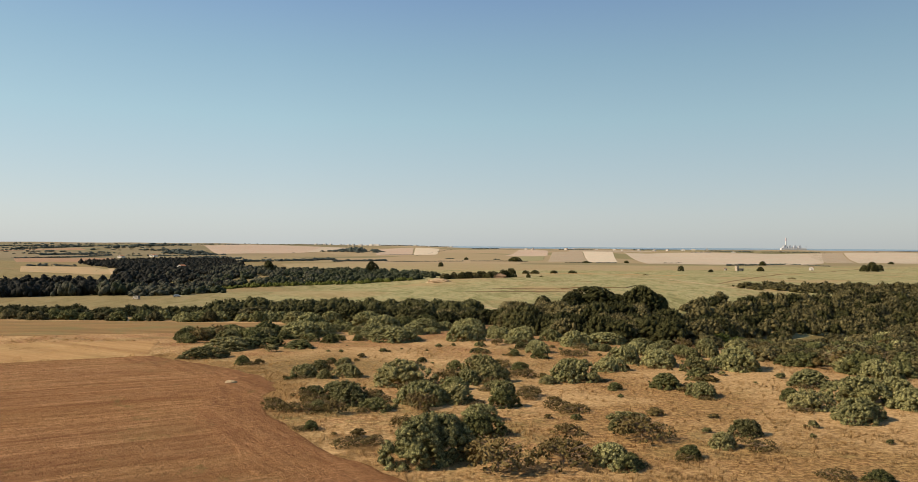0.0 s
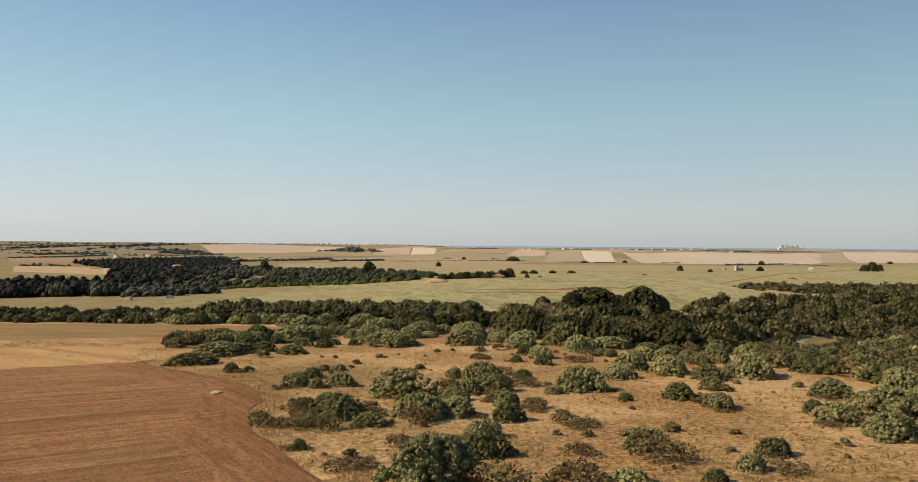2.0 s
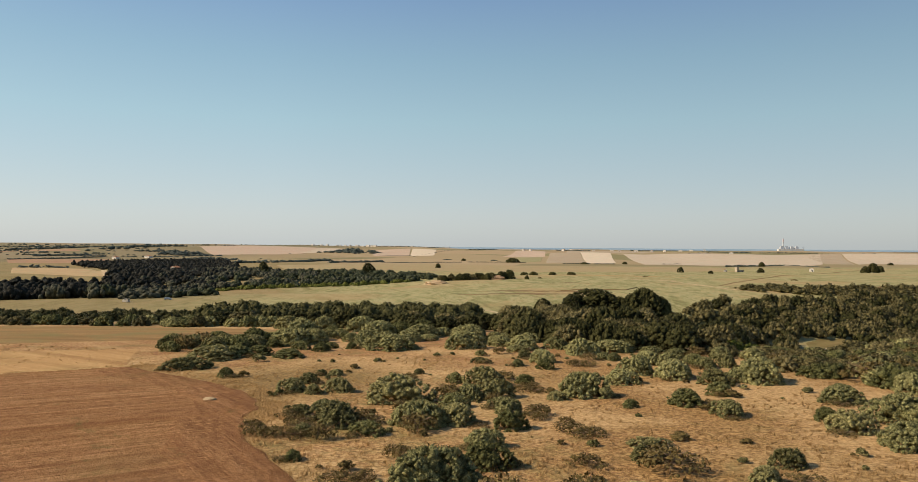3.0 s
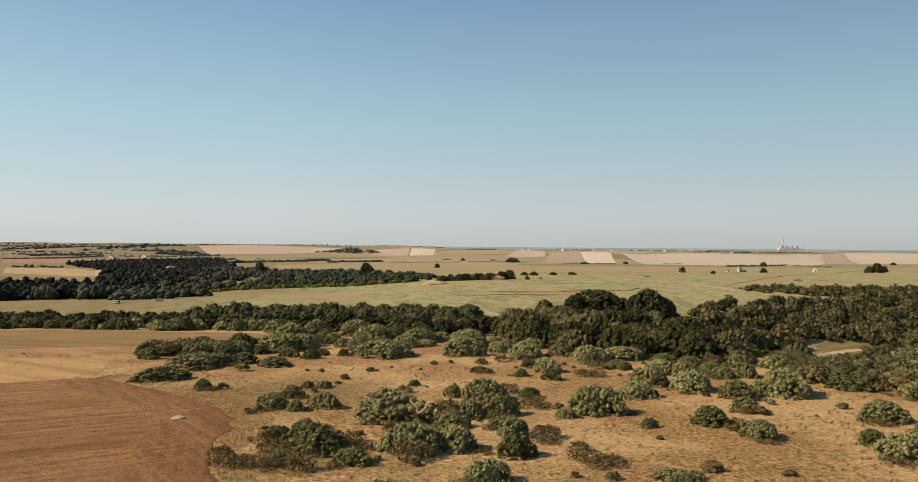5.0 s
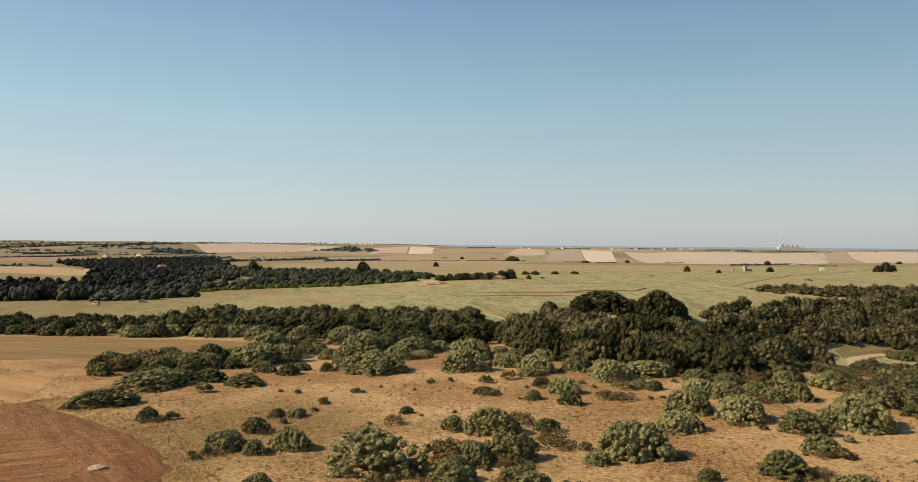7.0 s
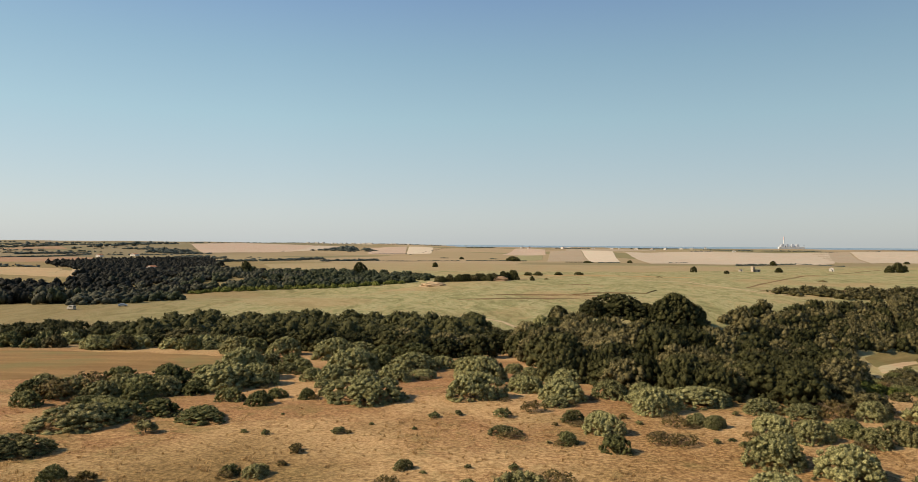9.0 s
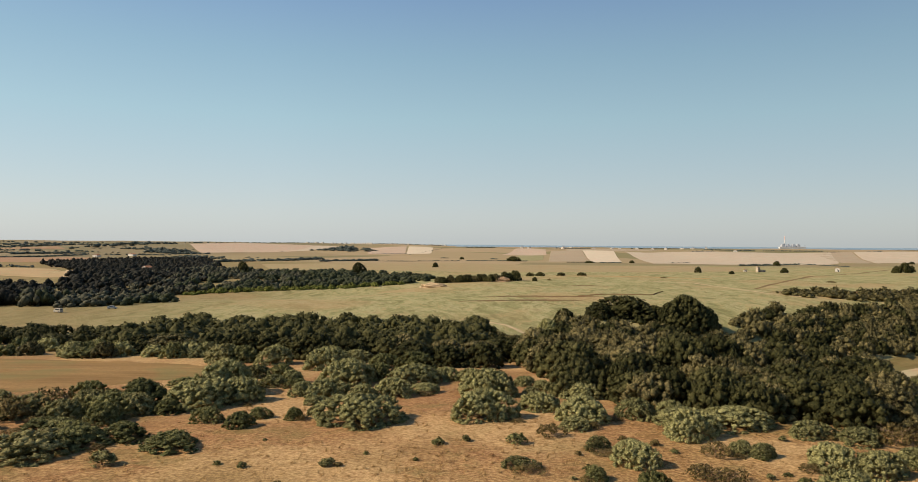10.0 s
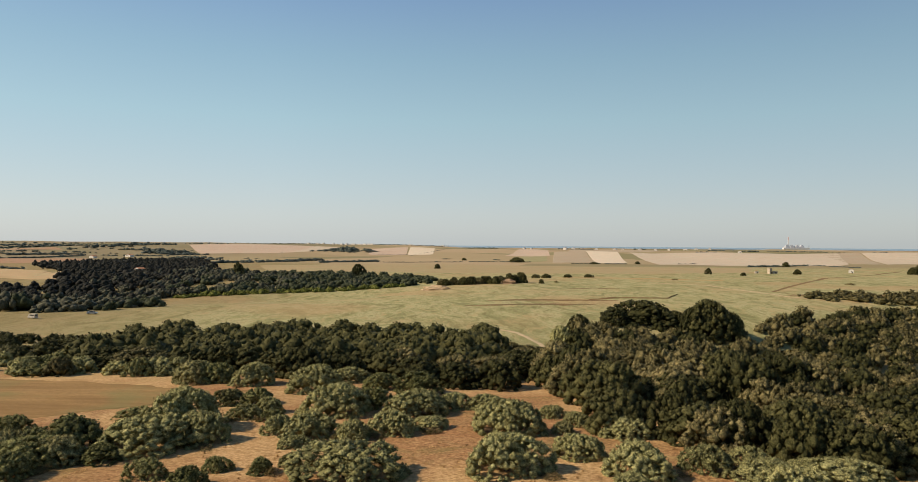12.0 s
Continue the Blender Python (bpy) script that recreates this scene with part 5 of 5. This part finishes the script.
# ---------------- dry grass ----------------
def grass():
    rng = np.random.default_rng(77)
    pts = []
    tufts = 0
    while tufts < 8200:
        y = 56 + 150 * rng.random() ** 1.4
        x = rng.uniform(-1, 1) * (26 + 0.62 * y)
        if in_plough(x, y, 0.3) or x < -44 and y > 165 + (x + 60) * -0.2:
            continue
        thick = noise.noise((x * 0.09, y * 0.09, 1.0)) + 0.6 * noise.noise((x * 0.35, y * 0.35, 4.0))
        if rng.random() > 0.5 + 0.8 * thick:
            continue
        tufts += 1
        r, tall = rng.uniform(0.15, 0.6), rng.uniform(0.35, 0.85) + 0.3 * max(0.0, thick)
        for u, v in rng.normal(0, 0.5, (9, 2)):
            pts.append((x + u * r, y + v * r, ground_z(x, y) + 0.02, tall * max(0.45, 1 - 0.4 * (u * u + v * v))))
    # taller pale fringe just outside the ploughed field
    edge = [p for p in BORDER if p[1] > 40]
    rim, outer = edge, offset(edge, -4.6)
    for _ in range(11000):
        i = int(rng.integers(len(edge) - 1))
        k, o = rng.random(), rng.random() ** 1.6 * 1.15 - 0.15
        ax, ay = rim[i][0] * (1 - k) + rim[i + 1][0] * k, rim[i][1] * (1 - k) + rim[i + 1][1] * k
        bx, by = outer[i][0] * (1 - k) + outer[i + 1][0] * k, outer[i][1] * (1 - k) + outer[i + 1][1] * k
        x, y = ax + (bx - ax) * o, ay + (by - ay) * o
        if noise.noise((x * 0.3, y * 0.3, 9)) > -0.25:
            pts.append((x, y, ground_z(x, y) + 0.04, 0.62 if o > 0.05 else 0.4))
    for _ in range(3000):
        y = 58 - 70 * rng.random() ** 2
        x = rng.uniform(-20, 110)
        if not in_plough(x, y, 0.3):
            pts.append((x, y, ground_z(x, y) + 0.02, 0.6))
    P = np.array(pts)
    n = len(P)
    tris = []
    for k in range(3):
        az = rng.uniform(0, 6.3, n)
        lean = rng.uniform(0.1, 0.8, n)
        h = P[:, 3] * rng.uniform(0.22, 0.55, n)
        off = rng.normal(0, 0.07, (n, 2))
        w = rng.uniform(0.01, 0.026, n)
        bx, by = P[:, 0] + off[:, 0], P[:, 1] + off[:, 1]
        ux, uy = np.cos(az), np.sin(az)
        tip = np.stack([bx + ux * lean * h + 0.18 * h, by + uy * lean * h, P[:, 2] + h], 1)
        a = np.stack([bx - uy * w, by + ux * w, P[:, 2] - 0.05], 1)
        b = np.stack([bx + uy * w, by - ux * w, P[:, 2] - 0.05], 1)
        tris.append(np.stack([a, b, tip], 1))
    tagged(new("dry_grass", tri_mesh("dry_grass", np.concatenate(tris), GRASS, np.repeat(np.stack([rng.normal(-0.15, 0.3, 3 * n), rng.normal(-0.15, 0.3, 3 * n), np.ones(3 * n)], 1)[:, None, :], 3, 1))), "tall straw-coloured dry grass", "grass", kind="stuff")


grass()

def clods():
    """Lumps of earth thrown up along the furrows."""
    rng = np.random.default_rng(31)
    out, n = [], 0
    base = np.array([(1, 0, 0), (-0.4, 0.9, 0), (-0.6, -0.8, 0), (0.05, 0.1, 0.6)])
    sides = base[np.array([(0, 1, 3), (1, 2, 3), (2, 0, 3)])]
    while n < 42000:
        y = 40 + 110 * rng.random() ** 1.3
        x = rng.uniform(-0.75, 0.3) * (y + 30)
        if not in_plough(x, y, 0.2):
            continue
        n += 1
        if noise.noise((x * 0.06, y * 0.06, 3)) + 0.8 * noise.noise(((0.85 * x + 0.53 * y) * 0.04, (0.53 * x - 0.85 * y) * 0.5, 0)) < -0.15:
            continue
        a, size = rng.uniform(0, 6.3), rng.uniform(0.045, 0.12) * (1.5 if rng.random() < 0.05 else 1)
        c, s = math.cos(a) * size, math.sin(a) * size
        q = np.stack([sides[..., 0] * c - sides[..., 1] * s, sides[..., 0] * s + sides[..., 1] * c, sides[..., 2] * size], -1)
        out.append(q + np.array([x, y, ground_z(x, y) + 0.09]))
    tagged(new("earth_clods", tri_mesh("earth_clods", np.concatenate(out), PLOUGH, np.tile(0.55 * sides / np.linalg.norm(sides, axis=2)[..., None] + np.array([0, 0, 0.6]), (len(out), 1, 1)))), "loose red-brown earth clods on the ploughed field", "earth", kind="stuff")


clods()

for ob in [o for group in STORE.values() for o in group]:
    for child in list(ob.children):
        bpy.data.objects.remove(child)
    bpy.data.objects.remove(ob)
